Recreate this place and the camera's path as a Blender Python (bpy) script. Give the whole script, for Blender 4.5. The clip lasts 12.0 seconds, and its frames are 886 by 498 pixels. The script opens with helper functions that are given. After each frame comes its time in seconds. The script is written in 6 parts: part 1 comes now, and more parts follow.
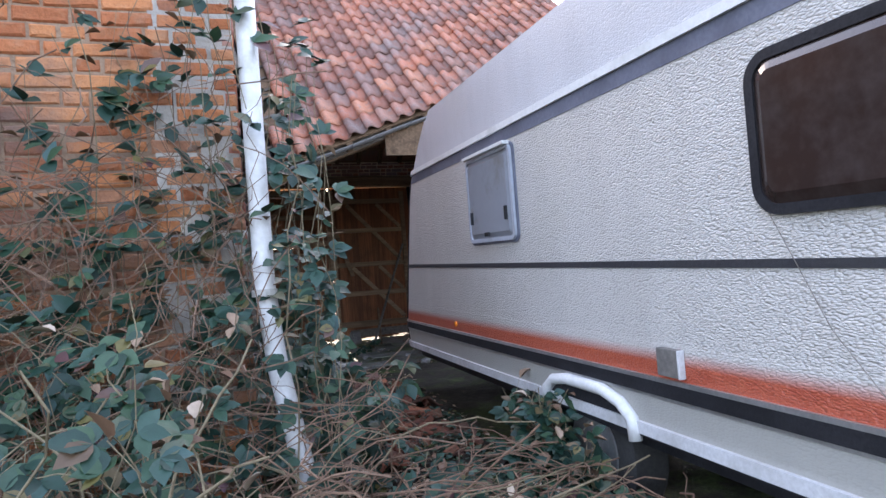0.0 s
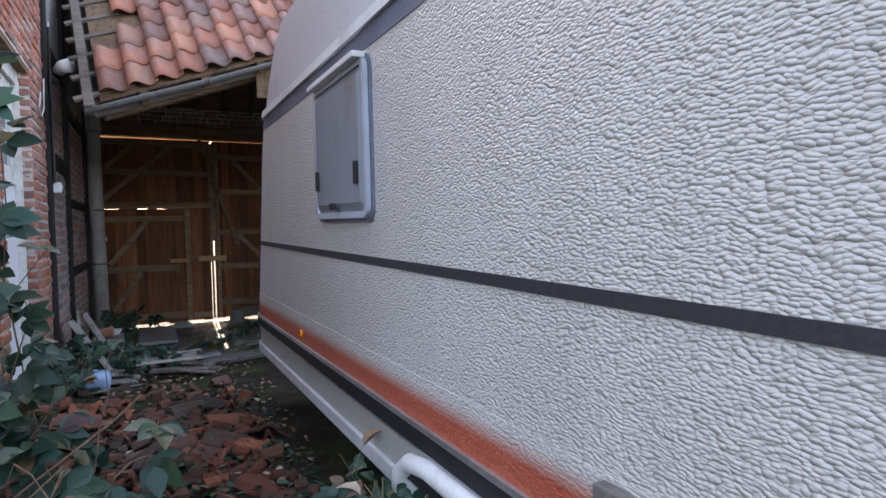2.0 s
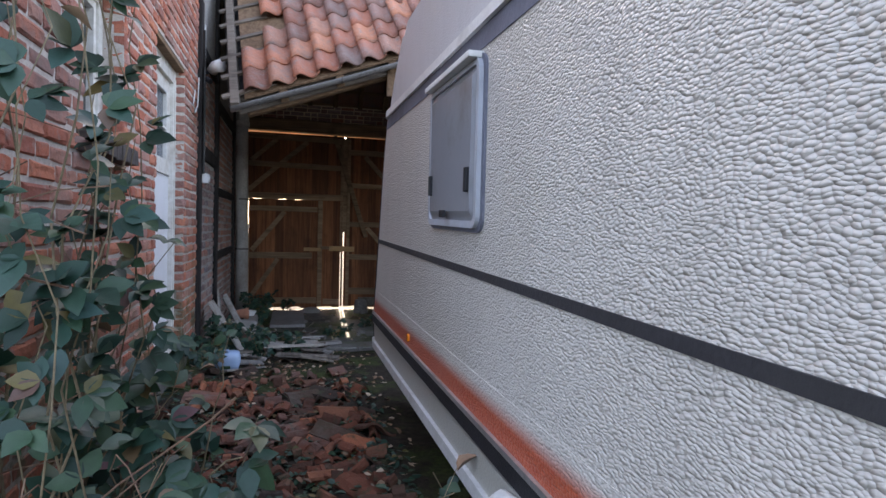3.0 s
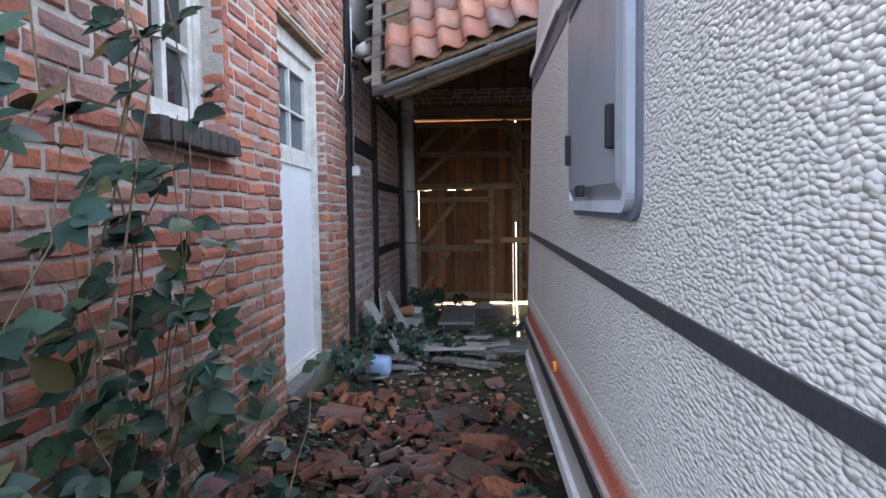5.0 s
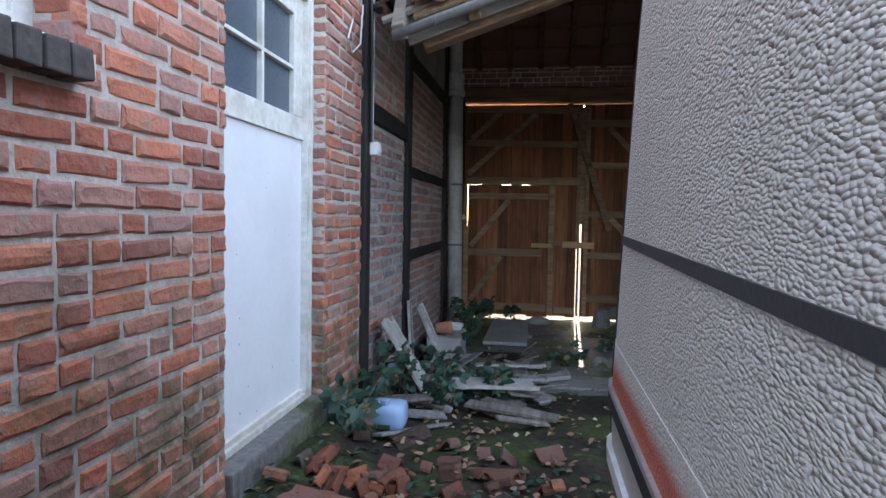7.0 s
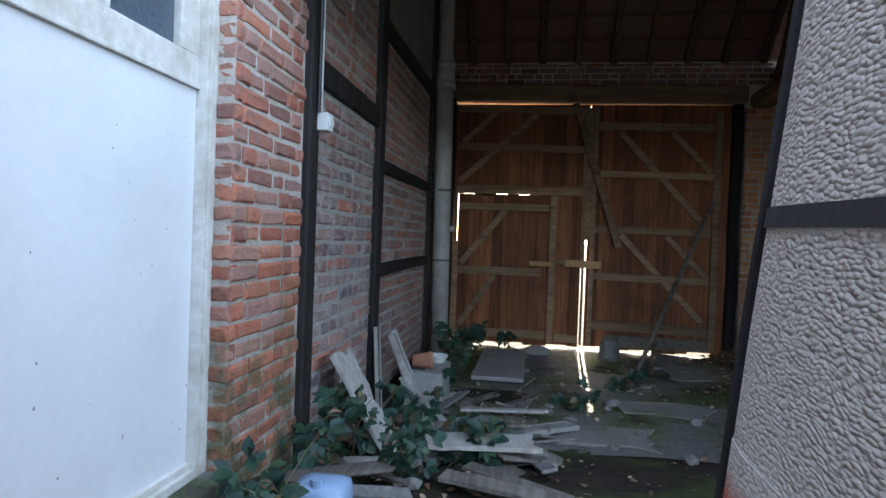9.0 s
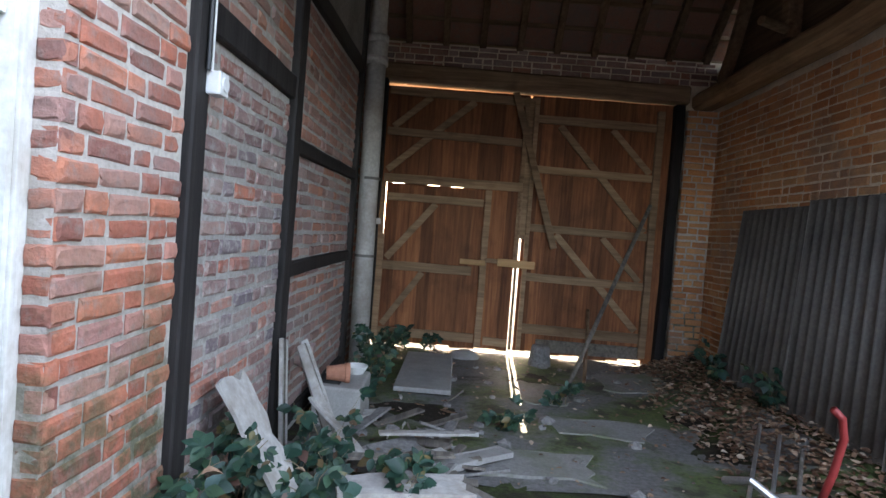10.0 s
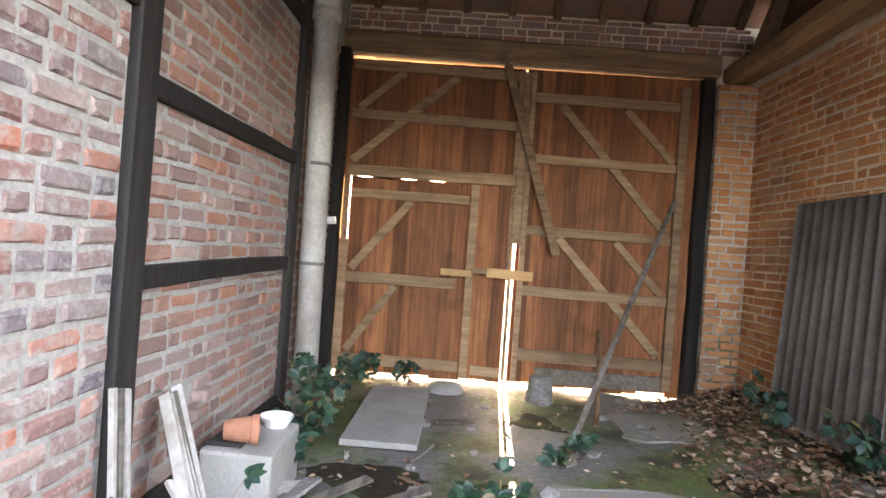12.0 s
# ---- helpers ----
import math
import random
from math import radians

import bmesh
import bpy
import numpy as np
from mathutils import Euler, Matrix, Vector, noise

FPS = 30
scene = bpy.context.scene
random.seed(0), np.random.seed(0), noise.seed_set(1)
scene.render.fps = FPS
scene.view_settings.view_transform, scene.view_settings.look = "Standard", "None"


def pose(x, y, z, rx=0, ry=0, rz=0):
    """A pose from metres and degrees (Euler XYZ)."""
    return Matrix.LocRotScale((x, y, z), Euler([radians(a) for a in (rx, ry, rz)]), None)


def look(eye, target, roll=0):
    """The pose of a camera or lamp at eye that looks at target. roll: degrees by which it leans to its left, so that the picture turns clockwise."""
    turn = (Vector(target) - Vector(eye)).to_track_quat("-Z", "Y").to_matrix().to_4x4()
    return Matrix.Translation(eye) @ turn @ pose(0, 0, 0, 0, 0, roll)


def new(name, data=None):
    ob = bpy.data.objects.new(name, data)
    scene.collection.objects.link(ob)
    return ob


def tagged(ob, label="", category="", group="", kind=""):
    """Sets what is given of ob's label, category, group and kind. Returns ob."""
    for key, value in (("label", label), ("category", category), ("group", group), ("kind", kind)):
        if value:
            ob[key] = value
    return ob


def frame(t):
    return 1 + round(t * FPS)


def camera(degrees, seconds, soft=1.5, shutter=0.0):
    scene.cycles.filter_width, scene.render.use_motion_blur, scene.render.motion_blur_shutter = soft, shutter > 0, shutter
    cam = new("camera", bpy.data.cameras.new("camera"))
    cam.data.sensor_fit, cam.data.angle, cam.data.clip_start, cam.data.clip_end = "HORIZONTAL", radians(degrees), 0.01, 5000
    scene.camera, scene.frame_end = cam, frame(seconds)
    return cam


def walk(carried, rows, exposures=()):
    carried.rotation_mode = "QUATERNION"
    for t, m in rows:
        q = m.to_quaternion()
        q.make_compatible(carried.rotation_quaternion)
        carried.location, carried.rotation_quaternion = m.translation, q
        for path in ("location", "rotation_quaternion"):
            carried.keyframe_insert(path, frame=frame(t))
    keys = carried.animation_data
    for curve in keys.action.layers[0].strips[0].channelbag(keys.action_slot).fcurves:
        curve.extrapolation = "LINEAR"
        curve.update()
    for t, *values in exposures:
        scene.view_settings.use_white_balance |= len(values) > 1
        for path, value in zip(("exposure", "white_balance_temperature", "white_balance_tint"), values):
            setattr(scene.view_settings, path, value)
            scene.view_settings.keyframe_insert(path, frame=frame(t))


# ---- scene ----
cam = camera(73.0, 12.0)
PATH = [
    (0, (-0.054, 0.36, 1.317), (0.602, 2.248, 1.378), -4.4),
    (0.5, (0.017, 0.606, 1.248), (0.937, 2.381, 1.299), -4.7),
    (1, (0.374, 1.06, 1.306), (1.421, 2.764, 1.299), -2.7),
    (1.5, (0.546, 1.256, 1.386), (1.542, 2.99, 1.345), -2.8),
    (2, (0.708, 1.39, 1.379), (1.592, 3.184, 1.326), -1.6),
    (2.5, (0.786, 1.428, 1.394), (1.488, 3.3, 1.361), 0.0),
    (3, (0.804, 1.497, 1.426), (1.298, 3.434, 1.365), 1.4),
    (3.5, (0.883, 1.7, 1.459), (1.101, 3.687, 1.382), 1.7),
    (3.7, (0.912, 1.738, 1.447), (1.051, 3.732, 1.385), 1.6),
    (5.5, (1.118, 2.34, 1.416), (0.949, 4.329, 1.3), -1.8),
    (6, (1.103, 2.485, 1.39), (0.89, 4.47, 1.269), -1.9),
    (6.5, (1.101, 3.025, 1.403), (0.849, 5.005, 1.286), -0.1),
    (8.3, (1.107, 4.069, 1.403), (0.698, 6.026, 1.359), 1.5),
    (8.5, (1.108, 4.145, 1.384), (0.709, 6.105, 1.345), 1.6),
    (9, (1.055, 4.516, 1.308), (0.759, 6.494, 1.276), 2.1),
    (9.5, (0.965, 4.943, 1.345), (0.824, 6.937, 1.293), 3.6),
    (10, (0.98, 5.068, 1.368), (0.933, 7.066, 1.312), 4.5),
    (10.5, (1.03, 5.337, 1.323), (1.014, 7.337, 1.319), 3.7),
    (11, (1.2, 5.746, 1.335), (1.196, 7.746, 1.373), 4.1),
    (11.5, (1.223, 5.938, 1.343), (1.22, 7.938, 1.354), 4.0),
    (12, (1.196, 6.327, 1.271), (1.135, 8.326, 1.269), 4.2),
]
EXPOSURE = [(0.0, 2.3, 6850, 20), (2.0, 2.0, 7050, 20), (3.5, 2.0, 7200, 19), (5.5, 2.5, 7150, 18), (6.5, 2.55, 7000, 16), (8.5, 2.6, 6600, 9), (9.0, 2.6, 6650, 9), (9.5, 2.7, 6900, 12), (10.0, 3.4, 7300, 15), (10.5, 4.12, 7850, 18), (11.0, 4.68, 8400, 20), (12.0, 4.93, 8600, 20)]
walk(cam, [(t, look(eye, target, roll)) for t, eye, target, roll in PATH], EXPOSURE)

# ---- world, sun, exposure ----
SUN_ELEV, SUN_AZ = 26.0, 3.0          # sun stands behind the gate
world = bpy.data.worlds.new("sky")
scene.world = world
world.use_nodes = True
wn, wl = world.node_tree.nodes, world.node_tree.links
sky = wn.new("ShaderNodeTexSky")
sky.sky_type, sky.sun_disc = "NISHITA", False
sky.sun_elevation, sky.sun_rotation = radians(SUN_ELEV), radians(SUN_AZ)
sky.air_density, sky.dust_density = 1.0, 2.5
wn["Background"].inputs["Strength"].default_value = 0.15
sky_fill = wn.new("ShaderNodeMixRGB")          # even fill light added over the whole sky to brighten the walls
sky_fill.blend_type = "ADD"
sky_fill.inputs[0].default_value, sky_fill.inputs[2].default_value = 1.0, (1.7, 2.15, 2.9, 1)
wl.new(sky.outputs["Color"], sky_fill.inputs[1])
wl.new(sky_fill.outputs["Color"], wn["Background"].inputs["Color"])
sun = new("sun", bpy.data.lights.new("sun", "SUN"))
sun.data.energy, sun.data.angle, sun.data.color = 4.0, radians(0.6), (1.0, 0.9, 0.76)
sun.matrix_world = look((20 * math.sin(radians(SUN_AZ)), 20 * math.cos(radians(SUN_AZ)), 20 * math.tan(radians(SUN_ELEV))), (0, 0, 0))


# ---- materials ----
def mat(name):
    m = bpy.data.materials.new(name)
    m.use_nodes = True
    return m, m.node_tree.nodes, m.node_tree.links, m.node_tree.nodes["Principled BSDF"]


def noise_tex(n, l, scale, detail=6, rough=0.6, coord="Object", stretch=None):
    tc = n.new("ShaderNodeTexCoord")
    t = n.new("ShaderNodeTexNoise")
    t.inputs["Scale"].default_value, t.inputs["Detail"].default_value, t.inputs["Roughness"].default_value = scale, detail, rough
    src = tc.outputs[coord]
    if coord == "World":
        src = None
    if stretch:
        mp = n.new("ShaderNodeMapping")
        mp.inputs["Scale"].default_value = stretch
        l.new(src, mp.inputs["Vector"])
        src = mp.outputs["Vector"]
    l.new(src, t.inputs["Vector"])
    return t


def wpos(n, l, stretch=None):
    g = n.new("ShaderNodeNewGeometry")
    if not stretch:
        return g.outputs["Position"]
    mp = n.new("ShaderNodeMapping")
    mp.inputs["Scale"].default_value = stretch
    l.new(g.outputs["Position"], mp.inputs["Vector"])
    return mp.outputs["Vector"]


def wnoise(n, l, scale, detail=6, rough=0.6, stretch=None):
    t = n.new("ShaderNodeTexNoise")
    t.inputs["Scale"].default_value, t.inputs["Detail"].default_value, t.inputs["Roughness"].default_value = scale, detail, rough
    l.new(wpos(n, l, stretch), t.inputs["Vector"])
    return t.outputs["Fac"]


def ramp(n, l, src, stops):
    r = n.new("ShaderNodeValToRGB")
    e = r.color_ramp.elements
    while len(e) < len(stops):
        e.new(0.5)
    for k, (p, c) in zip(e, stops):
        k.position = p
        k.color = (*c, 1) if len(c) == 3 else c
    l.new(src, r.inputs["Fac"])
    return r.outputs["Color"]


def mix(n, l, fac, a, b, mode="MIX"):
    m = n.new("ShaderNodeMixRGB")
    m.blend_type = mode
    for sock, v in ((0, fac), (1, a), (2, b)):
        if isinstance(v, (int, float)):
            m.inputs[sock].default_value = v
        elif isinstance(v, tuple):
            m.inputs[sock].default_value = (*v, 1)
        else:
            l.new(v, m.inputs[sock])
    return m.outputs["Color"]


def bump(n, l, b, src, strength=0.4, dist=0.01):
    k = n.new("ShaderNodeBump")
    k.inputs["Strength"].default_value, k.inputs["Distance"].default_value = strength, dist
    l.new(src, k.inputs["Height"])
    if b.inputs["Normal"].is_linked:
        l.new(b.inputs["Normal"].links[0].from_socket, k.inputs["Normal"])
    l.new(k.outputs["Normal"], b.inputs["Normal"])


def piece_random(n, l):
    """A number for each piece, whether it is an object of its own or an island of a joined mesh."""
    oi, g, m = n.new("ShaderNodeObjectInfo"), n.new("ShaderNodeNewGeometry"), n.new("ShaderNodeMath")
    a = n.new("ShaderNodeMath")
    a.operation, m.operation = "ADD", "FRACT"
    l.new(oi.outputs["Random"], a.inputs[0])
    l.new(g.outputs["Random Per Island"], a.inputs[1])
    l.new(a.outputs[0], m.inputs[0])
    return m.outputs[0]


def speckle(name, lo, hi, scale=40, rough=0.8, big=3.0, tint=None, bumps=0.3, dist=0.004, metal=0.0, stretch=None):
    """A worn surface between two colours, with fine grain and large stains."""
    m, n, l, b = mat(name)
    f = wnoise(n, l, scale, 8, 0.65, stretch)
    g = wnoise(n, l, big, 4, 0.6)
    c = ramp(n, l, f, [(0.3, lo), (0.7, hi)])
    t = tint or tuple(0.55 * v for v in lo)
    c = mix(n, l, ramp(n, l, g, [(0.45, (0, 0, 0)), (0.75, (0.75, 0.75, 0.75))]), c, t)
    l.new(c, b.inputs["Base Color"])
    b.inputs["Roughness"].default_value, b.inputs["Metallic"].default_value = rough, metal
    bump(n, l, b, f, bumps, dist)
    return m


def brick_mat(name, stops, dirt=(0.30, 0.27, 0.24), amount=0.6, start=0.52):
    m, n, l, b = mat(name)
    c = ramp(n, l, piece_random(n, l), stops)
    f, g = wnoise(n, l, 55, 8, 0.7), wnoise(n, l, 2.2, 6, 0.65)
    c = mix(n, l, 0.55, c, ramp(n, l, f, [(0.25, (0.35, 0.35, 0.35)), (0.75, (0.75, 0.72, 0.7))]), "OVERLAY")
    c = mix(n, l, ramp(n, l, wnoise(n, l, 14, 7, 0.7), [(start, (0, 0, 0)), (start + 0.16, (amount,) * 3)]), c, dirt)
    c = mix(n, l, ramp(n, l, g, [(0.5, (0, 0, 0)), (0.8, (0.55, 0.55, 0.55))]), c, tuple(0.5 * v for v in stops[0][1]))
    c = mix(n, l, ramp(n, l, wnoise(n, l, 1.1, 7, 0.7), [(0.5, (0, 0, 0)), (0.66, (0.55, 0.55, 0.55))]), c, (0.22, 0.19, 0.175))
    c = mix(n, l, ramp(n, l, wnoise(n, l, 110, 4, 0.7), [(0.62, (0, 0, 0)), (0.74, (0.7, 0.7, 0.7))]), c, (0.10, 0.07, 0.06))
    l.new(c, b.inputs["Base Color"])
    b.inputs["Roughness"].default_value, b.inputs["Specular IOR Level"].default_value = 0.88, 0.25
    bump(n, l, b, f, 0.8, 0.009)
    bump(n, l, b, wnoise(n, l, 18, 4, 0.6), 0.7, 0.014)
    return m


def wood_mat(name, lo, hi, axis=2, rough=0.8, vary=0.35):
    m, n, l, b = mat(name)
    s = [28, 28, 28]
    s[axis] = 1.6
    f = wnoise(n, l, 1.0, 7, 0.65, tuple(s))
    c = ramp(n, l, f, [(0.28, lo), (0.72, hi)])
    c = mix(n, l, vary, c, ramp(n, l, piece_random(n, l), [(0, (0.25, 0.22, 0.2)), (1, (0.8, 0.75, 0.7))]), "OVERLAY")
    c = mix(n, l, ramp(n, l, wnoise(n, l, 3.5, 5), [(0.52, (0, 0, 0)), (0.8, (0.6, 0.6, 0.6))]), c, tuple(0.45 * v for v in lo))
    l.new(c, b.inputs["Base Color"])
    b.inputs["Roughness"].default_value, b.inputs["Specular IOR Level"].default_value = rough, 0.25
    s2 = [9, 9, 9]
    s2[axis] = 0.5
    c = mix(n, l, ramp(n, l, wnoise(n, l, 1.0, 5, 0.7, tuple(s2)), [(0.52, (0, 0, 0)), (0.7, (0.65, 0.65, 0.65))]), c, tuple(0.4 * v for v in lo))
    l.new(c, b.inputs["Base Color"])
    bump(n, l, b, f, 0.6, 0.006)
    return m


RED = [(0.0, (0.27, 0.11, 0.085)), (0.12, (0.36, 0.125, 0.085)), (0.35, (0.43, 0.145, 0.09)), (0.6, (0.53, 0.20, 0.12)), (0.78, (0.38, 0.20, 0.17)), (0.9, (0.46, 0.24, 0.18)), (1.0, (0.34, 0.185, 0.16))]
PALE = [(0.0, (0.20, 0.125, 0.12)), (0.3, (0.28, 0.19, 0.175)), (0.55, (0.26, 0.13, 0.11)), (0.64, (0.45, 0.16, 0.10)), (0.8, (0.33, 0.25, 0.225)), (1.0, (0.13, 0.11, 0.13))]
DARK = [(0.0, (0.22, 0.13, 0.11)), (0.35, (0.32, 0.19, 0.16)), (0.6, (0.38, 0.17, 0.11)), (0.8, (0.27, 0.19, 0.18)), (1.0, (0.40, 0.28, 0.24))]
ORANGE = [(0.0, (0.40, 0.17, 0.075)), (0.35, (0.56, 0.25, 0.105)), (0.7, (0.50, 0.27, 0.14)), (1.0, (0.62, 0.34, 0.17))]
WARM = [(0.0, (0.34, 0.11, 0.05)), (0.4, (0.55, 0.20, 0.085)), (0.75, (0.60, 0.25, 0.11)), (1.0, (0.42, 0.20, 0.12))]
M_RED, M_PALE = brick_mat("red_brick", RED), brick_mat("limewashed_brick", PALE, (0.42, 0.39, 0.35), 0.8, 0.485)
M_DARKB, M_ORANGE = brick_mat("dark_brick", DARK, (0.34, 0.30, 0.27), 0.5), brick_mat("orange_brick", ORANGE, (0.40, 0.28, 0.20), 0.4)
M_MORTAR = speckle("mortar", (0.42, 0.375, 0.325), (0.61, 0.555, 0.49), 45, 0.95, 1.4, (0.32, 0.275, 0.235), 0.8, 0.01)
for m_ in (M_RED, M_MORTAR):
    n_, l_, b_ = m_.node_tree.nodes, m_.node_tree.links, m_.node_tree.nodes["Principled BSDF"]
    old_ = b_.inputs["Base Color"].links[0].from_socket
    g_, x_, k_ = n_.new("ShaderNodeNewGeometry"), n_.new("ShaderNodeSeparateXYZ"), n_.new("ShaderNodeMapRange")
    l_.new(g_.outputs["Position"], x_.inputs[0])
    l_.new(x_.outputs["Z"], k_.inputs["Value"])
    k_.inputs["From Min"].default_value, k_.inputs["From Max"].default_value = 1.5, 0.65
    # moss patches that also paint the wall's darkening towards the ground
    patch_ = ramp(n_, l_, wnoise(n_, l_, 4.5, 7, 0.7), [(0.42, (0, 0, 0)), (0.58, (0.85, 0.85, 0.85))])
    moss_shade_ = ramp(n_, l_, wnoise(n_, l_, 40, 5), [(0.3, (0.05, 0.06, 0.028)), (0.7, (0.13, 0.14, 0.075))])
    l_.new(mix(n_, l_, mix(n_, l_, 1.0, patch_, k_.outputs["Result"], "MULTIPLY"), old_, moss_shade_), b_.inputs["Base Color"])
M_WARM = brick_mat("warm_red_brick", WARM, (0.46, 0.27, 0.16), 0.4)
M_MORTAR_WARM = speckle("warm_mortar", (0.30, 0.19, 0.12), (0.46, 0.31, 0.21), 45, 0.95, 1.6, (0.16, 0.10, 0.07), 0.8, 0.01)
M_MORTARG = speckle("grey_mortar", (0.27, 0.25, 0.225), (0.46, 0.435, 0.40), 40, 0.95, 2.0, (0.22, 0.20, 0.175), 0.8, 0.01)
M_MORTAR_OLD = speckle("old_mortar", (0.62, 0.50, 0.37), (0.78, 0.65, 0.50), 50, 0.95, 2.0, (0.30, 0.24, 0.18))
M_TAR = wood_mat("tarred_timber", (0.012, 0.011, 0.011), (0.035, 0.031, 0.03), 2, 0.75)
M_OAK = wood_mat("old_oak", (0.10, 0.06, 0.035), (0.24, 0.16, 0.10), 1, 0.85)
# oak of the wall plate, with the light on it put into a brighter base colour
M_OAK_LIT = wood_mat("lit_oak_log", (0.20, 0.12, 0.065), (0.44, 0.29, 0.165), 1, 0.85)
M_OAKX = wood_mat("old_oak_across", (0.12, 0.075, 0.045), (0.28, 0.19, 0.12), 0, 0.85)
M_BOARD = wood_mat("gate_board", (0.12, 0.044, 0.020), (0.34, 0.14, 0.062), 2, 0.65, 0.75)
M_BRACE = wood_mat("gate_brace", (0.20, 0.125, 0.075), (0.40, 0.275, 0.175), 0, 0.8)
M_PALEWOOD = wood_mat("fresh_wood", (0.42, 0.25, 0.12), (0.58, 0.37, 0.19), 0, 0.7)
M_DIMWOOD = wood_mat("dim_batten", (0.10, 0.085, 0.07), (0.20, 0.175, 0.15), 0, 0.9)
M_GREYWOOD = wood_mat("weathered_wood", (0.085, 0.075, 0.065), (0.22, 0.20, 0.175), 1, 0.9)
M_TILE = brick_mat("clay_tile", [(0.0, (0.16, 0.075, 0.055)), (0.3, (0.32, 0.12, 0.075)), (0.65, (0.41, 0.155, 0.09)), (0.85, (0.22, 0.125, 0.10)), (1.0, (0.45, 0.19, 0.11))], (0.20, 0.17, 0.15), 0.85)
M_TILE.node_tree.nodes["Principled BSDF"].inputs["Roughness"].default_value = 0.55


def ground_mat():
    m, n, l, b = mat("mossy_soil")
    f = wnoise(n, l, 24, 9, 0.7)
    c = ramp(n, l, f, [(0.25, (0.012, 0.010, 0.008)), (0.55, (0.035, 0.028, 0.021)), (0.8, (0.075, 0.06, 0.047))])
    moss = ramp(n, l, wnoise(n, l, 40, 6), [(0.3, (0.025, 0.04, 0.012)), (0.7, (0.075, 0.10, 0.03))])
    c = mix(n, l, ramp(n, l, wnoise(n, l, 1.7, 6, 0.7), [(0.48, (0, 0, 0)), (0.6, (0.85, 0.85, 0.85))]), c, moss)
    l.new(c, b.inputs["Base Color"])
    b.inputs["Roughness"].default_value, b.inputs["Specular IOR Level"].default_value = 0.92, 0.2
    bump(n, l, b, f, 0.8, 0.02)
    return m


def concrete_mat():
    m, n, l, b = mat("mossy_concrete")
    f = wnoise(n, l, 30, 9, 0.7)
    c = ramp(n, l, f, [(0.3, (0.075, 0.072, 0.066)), (0.7, (0.20, 0.195, 0.185))])
    moss = ramp(n, l, wnoise(n, l, 45, 6), [(0.3, (0.035, 0.055, 0.012)), (0.7, (0.12, 0.165, 0.04))])
    c = mix(n, l, ramp(n, l, wnoise(n, l, 1.3, 7, 0.65), [(0.46, (0, 0, 0)), (0.56, (0.9, 0.9, 0.9))]), c, moss)
    c = mix(n, l, ramp(n, l, wnoise(n, l, 2.6, 6, 0.7), [(0.53, (0, 0, 0)), (0.62, (0.9, 0.9, 0.9))]), c, (0.035, 0.03, 0.025))
    l.new(c, b.inputs["Base Color"])
    b.inputs["Roughness"].default_value = 0.75
    bump(n, l, b, f, 0.4, 0.01)
    return m


M_SOIL, M_CONC = ground_mat(), concrete_mat()
M_SLAB = speckle("grey_slab", (0.26, 0.25, 0.235), (0.36, 0.35, 0.33), 60, 0.8, 4.0, (0.2, 0.19, 0.175))
M_SHARD = brick_mat("dirty_clay_tile", [(0.0, (0.04, 0.03, 0.024)), (0.3, (0.125, 0.047, 0.03)), (0.62, (0.20, 0.068, 0.04)), (0.8, (0.055, 0.045, 0.035)), (1.0, (0.36, 0.125, 0.065))], (0.055, 0.06, 0.035), 0.85)
M_GUTTER = speckle("dull_gutter", (0.07, 0.066, 0.065), (0.15, 0.145, 0.14), 40, 0.55, 4, (0.13, 0.12, 0.11), 0.2, 0.003)
M_PLATE = speckle("mossy_plate", (0.17, 0.165, 0.15), (0.27, 0.26, 0.245), 45, 0.85, 3.0, (0.10, 0.125, 0.045))
M_RENDER = speckle("grey_render", (0.16, 0.155, 0.145), (0.26, 0.25, 0.24), 30, 0.95, 2.5)


